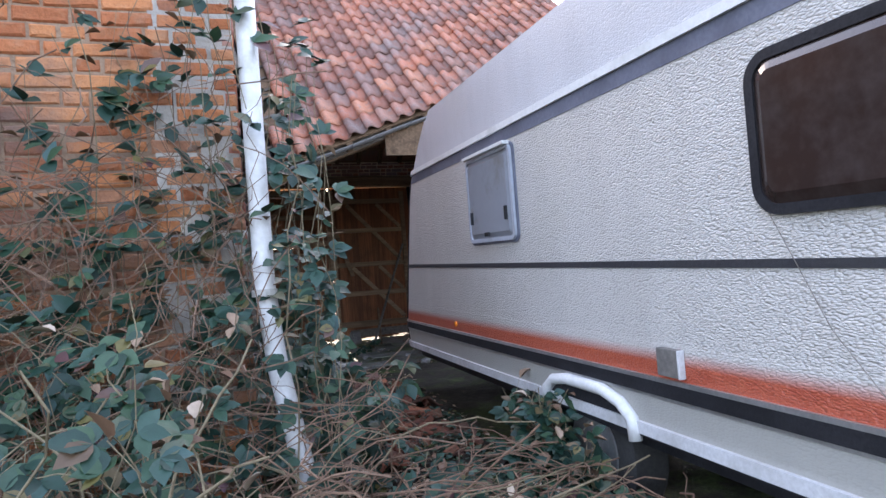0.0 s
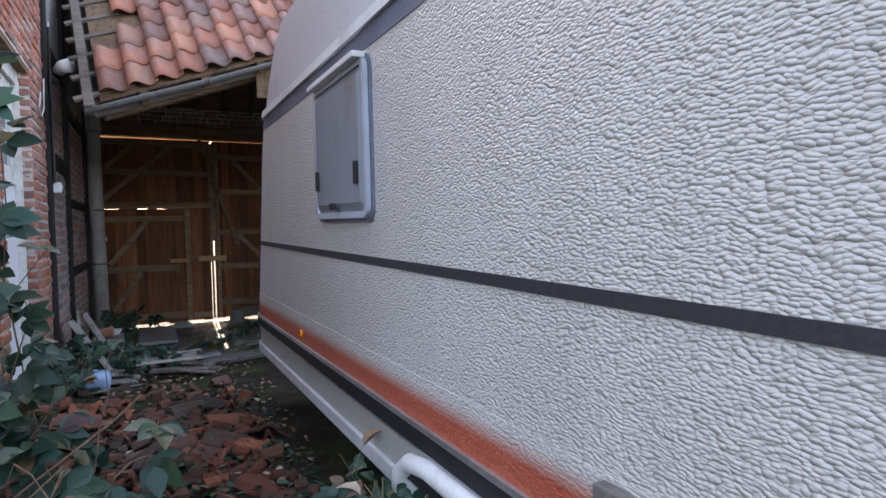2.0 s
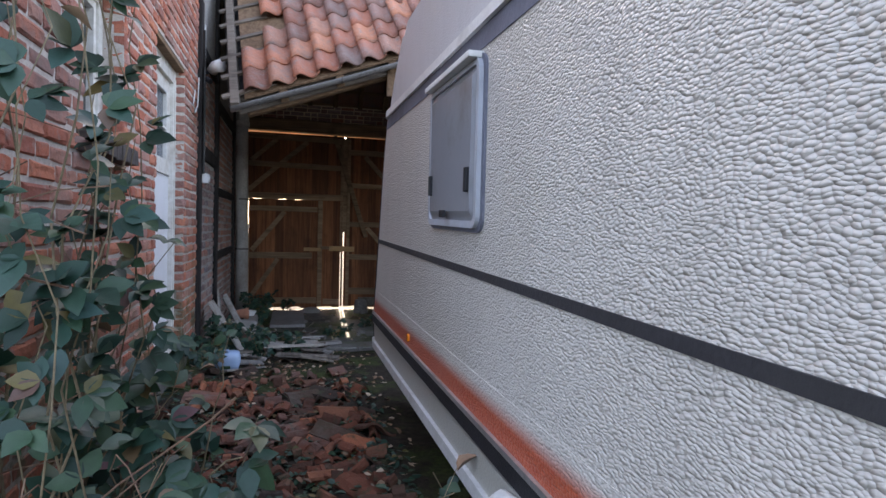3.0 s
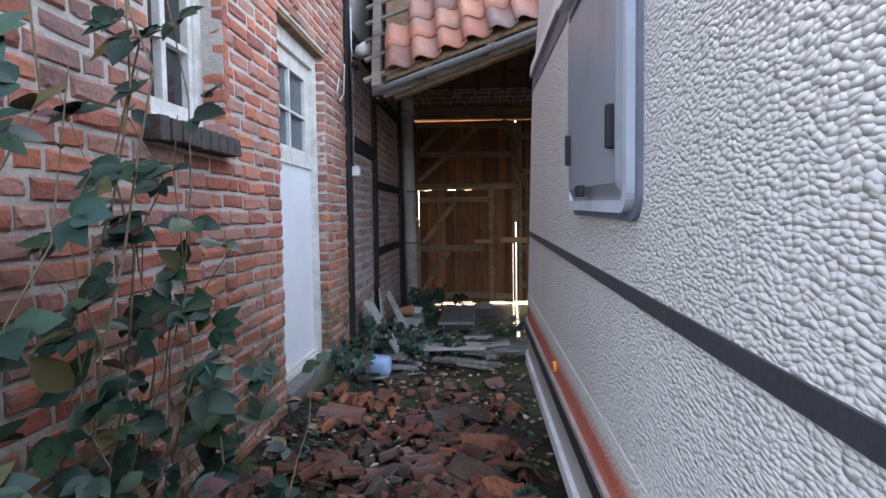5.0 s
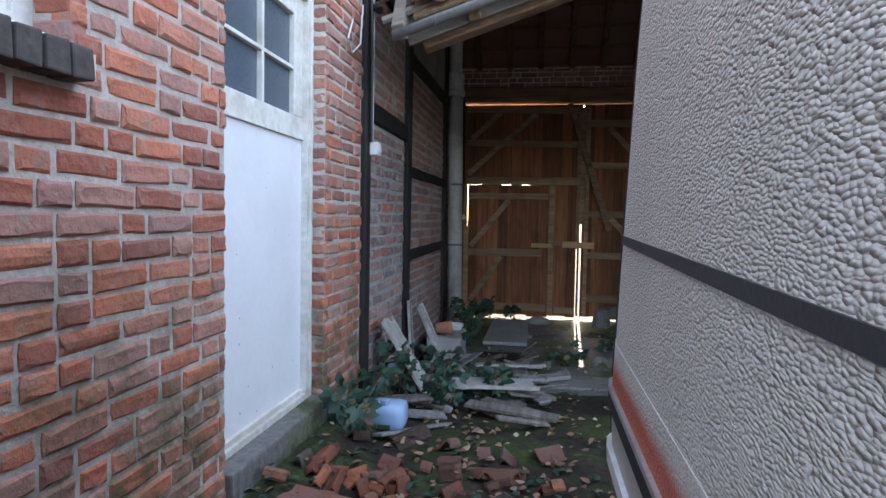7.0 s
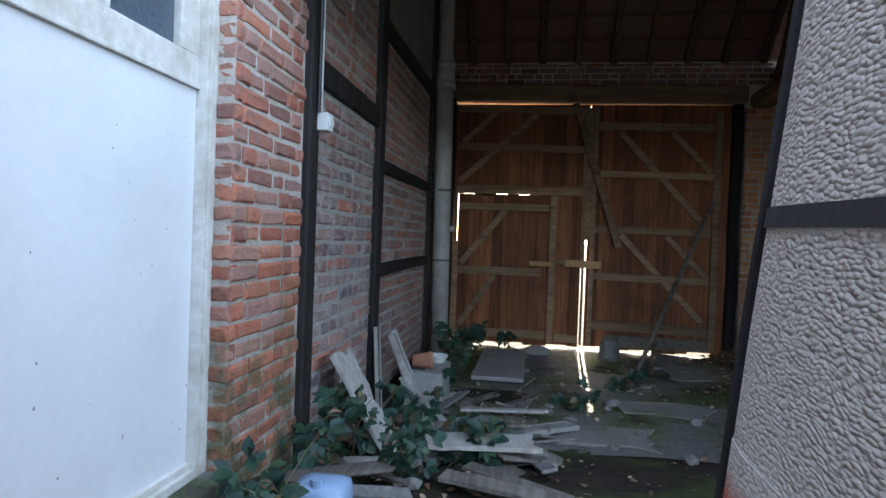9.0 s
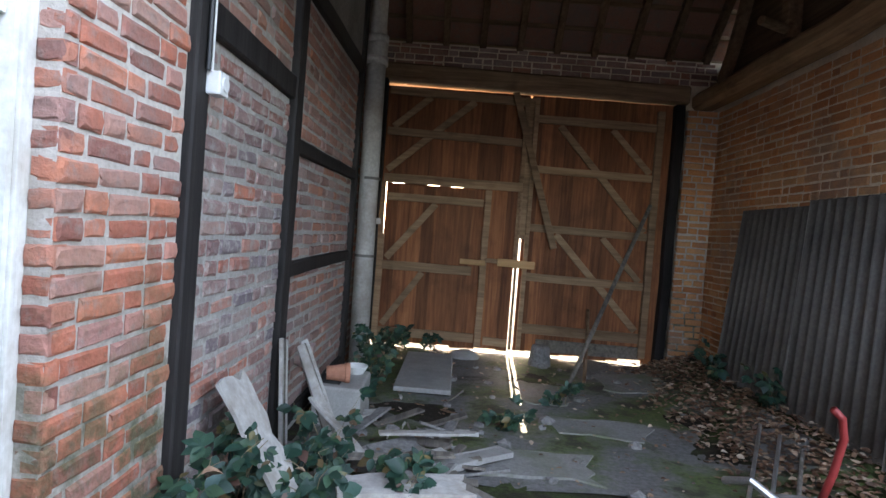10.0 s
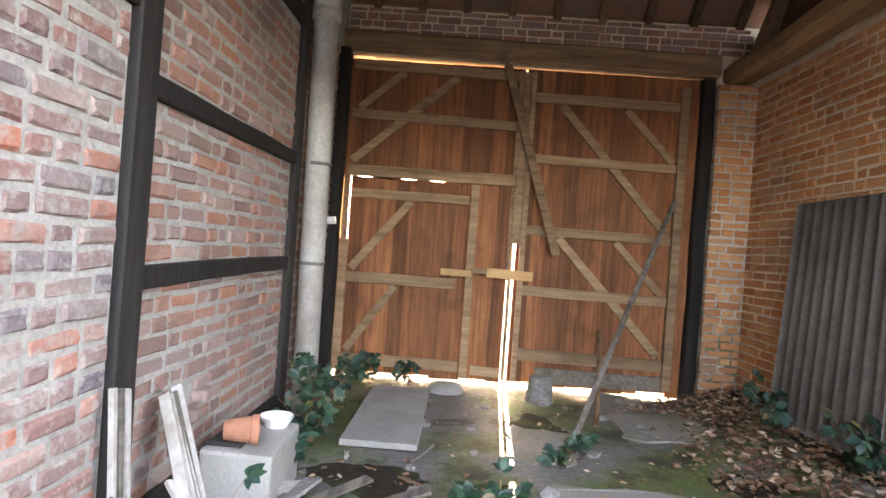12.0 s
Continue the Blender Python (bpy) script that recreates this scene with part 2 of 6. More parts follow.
def caravan_mat(name, base, cell=128.0, strength=1.0):
    """Hammered aluminium skin under old cream paint."""
    m, n, l, b = mat(name)
    warp = n.new("ShaderNodeTexNoise")
    warp.inputs["Scale"].default_value, warp.inputs["Detail"].default_value = 16, 2
    p = wpos(n, l)
    l.new(p, warp.inputs["Vector"])
    add = n.new("ShaderNodeVectorMath")
    add.operation = "MULTIPLY_ADD"
    l.new(warp.outputs["Color"], add.inputs[0])
    add.inputs[1].default_value = (0.018, 0.018, 0.018)
    l.new(p, add.inputs[2])
    mp = n.new("ShaderNodeMapping")
    mp.inputs["Scale"].default_value = (1, 0.64, 1.28)
    l.new(add.outputs[0], mp.inputs["Vector"])
    v = n.new("ShaderNodeTexVoronoi")
    v.feature = "F1"
    v.inputs["Scale"].default_value, v.inputs["Randomness"].default_value = cell, 0.8
    l.new(mp.outputs[0], v.inputs["Vector"])
    dirt = wnoise(n, l, 3.0, 8, 0.7, (1, 1.4, 0.35))
    c = mix(n, l, ramp(n, l, dirt, [(0.45, (0, 0, 0)), (0.8, (0.45, 0.45, 0.45))]), base, tuple(0.72 * k for k in base))
    c = mix(n, l, ramp(n, l, wnoise(n, l, 1.1, 6, 0.7), [(0.55, (0, 0, 0)), (0.8, (0.28, 0.28, 0.28))]), c, (0.42, 0.40, 0.26))
    # shade in the valleys between the bumps, painted into the base colour
    crease_shade = 0.2 * strength
    c = mix(n, l, ramp(n, l, v.outputs["Distance"], [(0.42, (0, 0, 0)), (0.72, (crease_shade, crease_shade, crease_shade))]), c, (0.17, 0.155, 0.13))
    l.new(c, b.inputs["Base Color"])
    b.inputs["Roughness"].default_value = 0.42
    inv = n.new("ShaderNodeMath")
    inv.operation = "MULTIPLY"
    l.new(v.outputs["Distance"], inv.inputs[0])
    neg = n.new("ShaderNodeMath")
    neg.operation = "MULTIPLY"
    neg.inputs[1].default_value = -1.6
    l.new(v.outputs["Distance"], neg.inputs[0])
    l.new(neg.outputs[0], inv.inputs[1])
    bump(n, l, b, inv.outputs[0], 0.68 * strength, 0.006)
    return m, n, l, b, c


M_SKIN = caravan_mat("caravan_skin", (0.55, 0.525, 0.485))[0]
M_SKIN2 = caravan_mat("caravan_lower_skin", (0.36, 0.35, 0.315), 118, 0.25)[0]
M_ROOFSKIN = caravan_mat("caravan_roof_skin", (0.52, 0.52, 0.53), 118, 0.3)[0]


def orange_mat():
    """A painted band, orange at its foot and sprayed out towards its top."""
    m, n, l, b, c = caravan_mat("orange_fade", (0.55, 0.525, 0.485), 118, 0.8)
    g = n.new("ShaderNodeTexCoord")
    s = n.new("ShaderNodeSeparateXYZ")
    l.new(g.outputs["Object"], s.inputs[0])
    r = n.new("ShaderNodeMapRange")
    r.inputs["From Min"].default_value, r.inputs["From Max"].default_value = 1.015, 1.065
    l.new(s.outputs["Z"], r.inputs["Value"])
    o = ramp(n, l, wnoise(n, l, 30, 6), [(0.3, (0.37, 0.068, 0.036)), (0.7, (0.45, 0.10, 0.05))])
    l.new(mix(n, l, r.outputs["Result"], o, c), b.inputs["Base Color"])
    return m


M_ORANGEFADE = orange_mat()
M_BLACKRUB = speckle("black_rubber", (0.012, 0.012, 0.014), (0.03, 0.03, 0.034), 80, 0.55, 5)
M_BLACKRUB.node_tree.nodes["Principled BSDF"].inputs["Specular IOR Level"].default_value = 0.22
M_STRIP = speckle("black_strip", (0.018, 0.018, 0.022), (0.035, 0.035, 0.04), 80, 0.6, 5, (0.03, 0.03, 0.03), 0.5, 0.004)
M_BLUEGREY = speckle("blue_grey_band", (0.10, 0.11, 0.15), (0.15, 0.16, 0.20), 60, 0.6, 4)
M_ALU = speckle("dull_aluminium", (0.45, 0.45, 0.45), (0.62, 0.62, 0.62), 70, 0.42, 6, (0.3, 0.3, 0.28), 0.1, 0.002, 0.85)
M_RAIL = speckle("pale_rail", (0.48, 0.48, 0.48), (0.64, 0.64, 0.64), 60, 0.5, 6, (0.34, 0.33, 0.3), 0.2, 0.002)
M_WHITEPL = speckle("white_plastic", (0.62, 0.62, 0.60), (0.74, 0.74, 0.72), 50, 0.45, 5, (0.45, 0.45, 0.42), 0.1, 0.002)
M_WINFRAME = speckle("blue_grey_plastic", (0.36, 0.39, 0.45), (0.47, 0.50, 0.56), 40, 0.45, 5, (0.22, 0.23, 0.22), 0.1, 0.002)
M_WHITEPAINT = speckle("white_door_paint", (0.74, 0.755, 0.77), (0.79, 0.80, 0.815), 30, 0.38, 2.2, (0.66, 0.665, 0.665), 0.08, 0.002)
n_, l_, b_ = M_WHITEPAINT.node_tree.nodes, M_WHITEPAINT.node_tree.links, M_WHITEPAINT.node_tree.nodes["Principled BSDF"]
old_ = b_.inputs["Base Color"].links[0].from_socket
l_.new(mix(n_, l_, ramp(n_, l_, wnoise(n_, l_, 38, 3, 0.5, (1, 1, 0.8)), [(0.735, (0, 0, 0)), (0.745, (0.9, 0.9, 0.9))]), old_, (0.10, 0.09, 0.075)), b_.inputs["Base Color"])
M_CREAM = speckle("flaking_cream_paint", (0.55, 0.53, 0.47), (0.72, 0.71, 0.67), 26, 0.7, 7, (0.38, 0.33, 0.26), 0.5, 0.004)
M_ZINC = speckle("weathered_pipe", (0.36, 0.34, 0.31), (0.54, 0.52, 0.48), 35, 0.6, 3, (0.24, 0.19, 0.15), 0.2, 0.003)
M_WHITEPIPE = speckle("painted_pipe", (0.60, 0.59, 0.56), (0.74, 0.73, 0.71), 30, 0.5, 5, (0.35, 0.33, 0.28), 0.3, 0.003)
M_CORR = speckle("fibre_cement", (0.11, 0.10, 0.09), (0.20, 0.185, 0.165), 40, 0.8, 3)
M_CABLE = speckle("black_cable", (0.01, 0.01, 0.01), (0.025, 0.025, 0.025), 60, 0.5)
M_RUBBLE = speckle("rubble_grey", (0.13, 0.123, 0.115), (0.28, 0.27, 0.255), 40, 0.9, 9)
M_WHITEBOARD = speckle("white_board", (0.30, 0.285, 0.26), (0.50, 0.48, 0.45), 25, 0.7, 5, (0.22, 0.18, 0.13), 0.3)
M_TERRA = speckle("terracotta", (0.36, 0.15, 0.09), (0.48, 0.22, 0.14), 40, 0.85, 6)
M_RUST = speckle("red_plastic", (0.30, 0.03, 0.03), (0.42, 0.05, 0.045), 30, 0.5)
M_TYRE = speckle("tyre_rubber", (0.014, 0.014, 0.014), (0.035, 0.034, 0.032), 50, 0.85)


def plain_glass(name, colour, rough=0.05, alpha=None, trans=0.0):
    m, n, l, b = mat(name)
    b.inputs["Base Color"].default_value = (*colour, 1)
    b.inputs["Roughness"].default_value, b.inputs["Transmission Weight"].default_value = rough, trans
    f = wnoise(n, l, 14, 6)
    l.new(mix(n, l, ramp(n, l, f, [(0.4, (0, 0, 0)), (0.9, (0.35, 0.35, 0.35))]), colour, tuple(min(1, k + 0.08) for k in colour)), b.inputs["Base Color"])
    return m


M_DARKGLASS = plain_glass("smoked_acrylic", (0.030, 0.018, 0.015), 0.12)
M_GREYACR = plain_glass("clouded_acrylic", (0.22, 0.235, 0.26), 0.3)
n_, l_, b_ = M_GREYACR.node_tree.nodes, M_GREYACR.node_tree.links, M_GREYACR.node_tree.nodes["Principled BSDF"]
old_ = b_.inputs["Base Color"].links[0].from_socket
l_.new(mix(n_, l_, ramp(n_, l_, wnoise(n_, l_, 3.2, 6, 0.7), [(0.5, (0, 0, 0)), (0.68, (0.8, 0.8, 0.8))]), old_, (0.13, 0.125, 0.095)), b_.inputs["Base Color"])
M_PANE = plain_glass("window_pane", (0.02, 0.025, 0.027), 0.04)
m_, n_, l_, b_ = mat("pebbled_glass")
b_.inputs["Base Color"].default_value, b_.inputs["Roughness"].default_value = (0.085, 0.11, 0.135, 1), 0.12
bump(n_, l_, b_, wnoise(n_, l_, 55, 3, 0.5), 0.5, 0.01)
M_PEBBLE = m_
m_, n_, l_, b_ = mat("blue_bottle_plastic")
b_.inputs["Base Color"].default_value, b_.inputs["Roughness"].default_value = (0.42, 0.60, 0.85, 1), 0.25
b_.inputs["Transmission Weight"].default_value = 0.35
M_BOTTLE = m_
m_, n_, l_, b_ = mat("amber_reflector")
b_.inputs["Base Color"].default_value, b_.inputs["Roughness"].default_value = (0.85, 0.25, 0.02, 1), 0.2
M_AMBER = m_


def leaf_mat(name, stops):
    m, n, l, b = mat(name)
    g = n.new("ShaderNodeNewGeometry")
    c = ramp(n, l, g.outputs["Random Per Island"], stops)
    c = mix(n, l, 0.4, c, ramp(n, l, wnoise(n, l, 35, 4), [(0.3, (0.3, 0.3, 0.3)), (0.7, (0.7, 0.7, 0.7))]), "OVERLAY")
    l.new(c, b.inputs["Base Color"])
    b.inputs["Roughness"].default_value, b.inputs["Specular IOR Level"].default_value = 0.48, 0.36
    bump(n, l, b, wnoise(n, l, 60, 3), 0.25, 0.004)
    return m


M_LEAF = leaf_mat("bramble_leaf", [(0, (0.008, 0.028, 0.018)), (0.4, (0.016, 0.050, 0.034)), (0.7, (0.030, 0.068, 0.030)), (0.86, (0.024, 0.062, 0.054)), (0.94, (0.12, 0.10, 0.03)), (1, (0.08, 0.032, 0.036))])
M_DRYLEAF = leaf_mat("dry_leaf", [(0, (0.10, 0.052, 0.03)), (0.4, (0.18, 0.10, 0.06)), (0.75, (0.30, 0.20, 0.13)), (0.93, (0.50, 0.40, 0.30)), (1, (0.07, 0.04, 0.03))])
M_TWIG = speckle("dead_twig", (0.10, 0.055, 0.035), (0.22, 0.13, 0.08), 60, 0.85, 9)
M_STEM = speckle("bramble_stem", (0.14, 0.10, 0.06), (0.26, 0.21, 0.12), 60, 0.8, 9)


# ---- builders ----
def obj(name, bm, material, smooth=False):
    me = bpy.data.meshes.new(name)
    bm.to_mesh(me)
    bm.free()
    me.materials.append(material)
    if smooth:
        for p in me.polygons:
            p.use_smooth = True
    return new(name, me)


def part(name, bm, material, parent, label="", smooth=False):
    ob = obj(name, bm, material, smooth)
    ob.parent = parent
    ob.matrix_parent_inverse = Matrix.Translation(-parent.location)
    if label:
        tagged(ob, label)
    return ob


def thing(name, at, label, category, group="", kind=""):
    e = new(name)
    e.location = at
    return tagged(e, label, category, group, kind)


def box(bm, x0, x1, y0, y1, z0, z1, bevel=0.0, jitter=0.0):
    r = bmesh.ops.create_cube(bm, size=1.0, matrix=Matrix.Translation(((x0 + x1) / 2, (y0 + y1) / 2, (z0 + z1) / 2)) @ Matrix.Diagonal((abs(x1 - x0), abs(y1 - y0), abs(z1 - z0), 1)))
    vs = r["verts"]
    if jitter:
        for v in vs:
            v.co += Vector([random.uniform(-jitter, jitter) for _ in range(3)])
    if bevel:
        es = list({e for v in vs for e in v.link_edges})
        bmesh.ops.bevel(bm, geom=es, offset=bevel, segments=2, affect="EDGES", profile=0.6)
    return bm


def bar(bm, a, b, w, h, bevel=0.004, side=None, wobble=0.0):
    """A squared timber from a to b, w wide along side and h thick across."""
    a, b = Vector(a), Vector(b)
    d = (b - a).normalized()
    s = Vector(side) if side else (Vector((0, 0, 1)).cross(d) if abs(d.z) < 0.95 else Vector((1, 0, 0)))
    s = (s - d * s.dot(d)).normalized()
    u = d.cross(s)
    steps = 1 if not wobble else 6
    rings = []
    for i in range(steps + 1):
        c = a.lerp(b, i / steps)
        if wobble:
            c = c + s * random.uniform(-wobble, wobble) + u * random.uniform(-wobble, wobble)
        rings.append([bm.verts.new(c + s * (w / 2 * p) + u * (h / 2 * q)) for p, q in ((-1, -1), (1, -1), (1, 1), (-1, 1))])
    faces = [bm.faces.new(rings[0][::-1]), bm.faces.new(rings[-1])]
    for r, q in zip(rings, rings[1:]):
        for i in range(4):
            faces.append(bm.faces.new((r[i], r[(i + 1) % 4], q[(i + 1) % 4], q[i])))
    bmesh.ops.recalc_face_normals(bm, faces=faces)
    if bevel:
        bmesh.ops.bevel(bm, geom=list({e for f in faces for e in f.edges}), offset=bevel, segments=1, affect="EDGES")
    return bm


def tube(bm, pts, r, seg=10, cap=True, taper=1.0):
    pts = [Vector(p) for p in pts]
    rings, s = [], None
    for i, p in enumerate(pts):
        d = (pts[min(i + 1, len(pts) - 1)] - pts[max(i - 1, 0)]).normalized()
        if s is None:
            s = d.orthogonal()
        s = (s - d * s.dot(d)).normalized()
        u, k = d.cross(s), r * (1 + (taper - 1) * i / max(1, len(pts) - 1))
        rings.append([bm.verts.new(p + (s * math.cos(t) + u * math.sin(t)) * k) for t in (2 * math.pi * j / seg for j in range(seg))])
    for a, b in zip(rings, rings[1:]):
        for j in range(seg):
            bm.faces.new((a[j], a[(j + 1) % seg], b[(j + 1) % seg], b[j]))
    if cap:
        bm.faces.new(rings[0][::-1])
        bm.faces.new(rings[-1])
    return bm


def lathe(bm, at, axis, profile, seg=20):
    """A turned shape: the profile gives (distance along the axis, radius)."""
    at, d = Vector(at), Vector(axis).normalized()
    s = d.orthogonal().normalized()
    u = d.cross(s)
    rings = [[bm.verts.new(at + d * h + (s * math.cos(a) + u * math.sin(a)) * r) for a in (2 * math.pi * k / seg for k in range(seg))] for h, r in profile]
    for a, b in zip(rings, rings[1:]):
        for k in range(seg):
            bm.faces.new((a[k], a[(k + 1) % seg], b[(k + 1) % seg], b[k]))
    bm.faces.new(rings[0][::-1])
    bm.faces.new(rings[-1])
    bmesh.ops.recalc_face_normals(bm, faces=bm.faces)
    return bm


def B():
    return bmesh.new()


def prism(bm, outline, axis, lo, hi):
    """An outline in the plane across the axis, pushed from lo to hi."""
    def at(p, q, w):
        return {0: (w, p, q), 1: (p, w, q), 2: (p, q, w)}[axis]
    a = [bm.verts.new(at(p, q, lo)) for p, q in outline]
    b = [bm.verts.new(at(p, q, hi)) for p, q in outline]
    f = [bm.faces.new(a), bm.faces.new(b[::-1])]
    for i in range(len(a)):
        j = (i + 1) % len(a)
        f.append(bm.faces.new((a[i], b[i], b[j], a[j])))
    bmesh.ops.recalc_face_normals(bm, faces=f)
    return bm


def rounded(y0, y1, z0, z1, r, seg=6):
    pts = []
    for cy, cz, a0 in ((y1 - r, z1 - r, 0), (y0 + r, z1 - r, 90), (y0 + r, z0 + r, 180), (y1 - r, z0 + r, 270)):
        for i in range(seg + 1):
            a = radians(a0 + 90 * i / seg)
            pts.append((cy + r * math.cos(a), cz + r * math.sin(a)))
    return pts


def frame_loop(bm, outer, inner, axis, lo, hi):
    """A frame between two outlines of the same number of corners."""
    def at(p, q, w):
        return {0: (w, p, q), 1: (p, w, q)}[axis]
    rows = [[bm.verts.new(at(p, q, w)) for p, q in o] for o, w in ((outer, lo), (outer, hi), (inner, hi), (inner, lo))]
    k = len(outer)
    fs = []
    for a, b in zip(rows, rows[1:] + rows[:1]):
        for i in range(k):
            fs.append(bm.faces.new((a[i], a[(i + 1) % k], b[(i + 1) % k], b[i])))
    bmesh.ops.recalc_face_normals(bm, faces=fs)
    return bm


# ---- ground ----
def smooth(a, b, t):
    t = max(0.0, min(1.0, (t - a) / (b - a)))
    return t * t * (3 - 2 * t)


def height(x, y):
    h = 0.22 - 0.19 * smooth(6.6, 8.6, y) - 0.10 * smooth(2.5, 0.0, y)
    h += 0.12 * (1 - smooth(0.0, 0.45, x)) * (1 - smooth(6.6, 7.4, y)) * smooth(-0.3, 0, x)
    h += 0.28 * smooth(2.6, 3.6, x) * smooth(7.5, 8.5, y) * (1 - smooth(11.2, 11.8, y))
    near = (1 - smooth(8, 14, abs(x))) * (1 - smooth(14, 22, abs(y - 5)))
    rough = 0.035 if y < 8 else 0.016
    return h + near * rough * (noise.noise((x * 2.3, y * 2.3, 0)) + 0.6 * noise.noise((x * 7, y * 7, 3)))


def spread(lo, hi, step, far):
    a = [lo + step * i for i in range(int((hi - lo) / step) + 1)]
    out, d = [], step
    while a[-1] + sum(out) < far:
        d *= 1.6
        out.append(d)
    for d in out:
        a.append(a[-1] + d)
        a.insert(0, a[0] - d)
    return a


gx, gy = spread(-1.8, 4.6, 0.08, 900), spread(-0.6, 12.6, 0.08, 900)
gv = [(x, y, height(x, y)) for y in gy for x in gx]
nx = len(gx)
gf = [(j * nx + i, j * nx + i + 1, (j + 1) * nx + i + 1, (j + 1) * nx + i) for j in range(len(gy) - 1) for i in range(nx - 1)]
me = bpy.data.meshes.new("ground")
me.from_pydata(gv, [], gf)
me.materials.append(M_SOIL)
for p in me.polygons:
    p.use_smooth = True
ground = tagged(new("ground", me), "dark mossy soil strewn with leaves and rubble", "ground", kind="structure")

# ---- the plan ----
HX0, DOOR0, DOOR1, WIN0, WIN1 = -3.2, 5.48, 6.50, 4.18, 4.77
CORNER, P1A, P1B, P2A, P2B, BACK, RIGHT = 3.28, 7.14, 7.27, 8.34, 8.55, 11.92, 3.74
DOORZ0, DOORZ1, WINZ0, WINZ1, EAVES = 0.45, 2.62, 1.80, 2.52, 4.2
GATEZ = 3.02


def wall_mesh(name, u_ranges, axis, lo, hi, material, label, openings=()):
    """A wall along u made of solid blocks round its openings; openings are (u0, u1, z0, z1)."""
    u0, u1, z0, z1 = u_ranges
    us = sorted({u0, u1, *[v for o in openings for v in o[:2]]})
    bm = B()
    for a, b in zip(us, us[1:]):
        cuts = sorted([(o[2], o[3]) for o in openings if o[0] <= a and o[1] >= b])
        z = z0
        for c, d in cuts + [(z1, z1)]:
            if c > z:
                if axis == 0:
                    box(bm, lo, hi, a, b, z, c)
                else:
                    box(bm, a, b, lo, hi, z, c)
            z = max(z, d)
    bmesh.ops.remove_doubles(bm, verts=bm.verts, dist=1e-5)
    return tagged(obj(name, bm, material), label, "wall", kind="structure")


COURSE, JOINT = 0.072, 0.0145


def brick_layout(u0, u1, z0, z1, holes, seed, size=1.0, joint=JOINT):
    rnd = random.Random(seed)
    course = COURSE * size
    out, row, z = [], 0, z0
    while z < z1 - 0.02:
        u = u0 - rnd.choice((0.0, 0.06, 0.11, 0.17)) - 0.055 * (row % 2)
        k = 0
        while u < u1:
            ln = size * (0.222 if (k + row) % 3 else 0.112)
            if row % 4 == 1:
                ln = size * (0.112 if k % 3 else 0.222)
            a, b, c, d = max(u, u0), min(u + ln - joint, u1), z, min(z + course - joint, z1)
            if b - a > 0.03:
                free = True
                for h0, h1, hz0, hz1 in holes:
                    if a < h1 and b > h0 and c + 0.01 < hz1 and d - 0.01 > hz0:
                        if a < h0 - 0.03:
                            b = h0
                        elif b > h1 + 0.03:
                            a = h1
                        else:
                            free = False
                if free and b - a > 0.03:
                    out.append((a, b, c, d))
            u += ln
            k += 1
        z += course
        row += 1
    return out


def brick_verts(a, b, c, d, face, back, axis, sign, rnd, worn=1.25):
    """A worn brick with an uneven outline and chamfered front edges; sign is the way the face looks."""
    e = 0.006 * worn
    c, d = c + rnd.uniform(-0.003, 0.003), d + rnd.uniform(-0.003, 0.003)
    j = lambda s: worn * rnd.uniform(-s, s)
    p = face + sign * (0.003 + rnd.uniform(-0.005, 0.005))
    tilt = j(0.0035)
    mu, mz = (a + b) / 2, (c + d) / 2
    q = [(a, c), (mu, c), (b, c), (b, mz), (b, d), (mu, d), (a, d), (a, mz)]
    q = [(u, z + tilt * (u - mu) / max(b - a, 0.05)) for u, z in q]
    inn = ((1, 1), (0, 1), (-1, 1), (-1, 0), (-1, -1), (0, -1), (1, -1), (1, 0))
    vs = [(back, u, z) for u, z in q]
    for u, z in q:
        vs.append((p - sign * e, u + j(0.002), z + j(0.002)))
    for k, ((u, z), (su, sz)) in enumerate(zip(q, inn)):
        chip = rnd.random() * 0.006 if k % 2 == 0 else 0.0
        vs.append((p + j(0.0015), u + su * (e + chip) + j(0.003), z + sz * (e + 0.7 * chip) + j(0.0035)))
    if axis == 1:
        vs = [(u, w, z) for w, u, z in vs]
    fs = []
    for r in (0, 8):
        for k in range(8):
            m = (k + 1) % 8
            fs.append((r + k, r + m, r + 8 + m, r + 8 + k))
    fs.append(tuple(range(16, 24)))
    if (sign > 0) != (axis == 0):
        fs = [f[::-1] for f in fs]
    return vs, fs


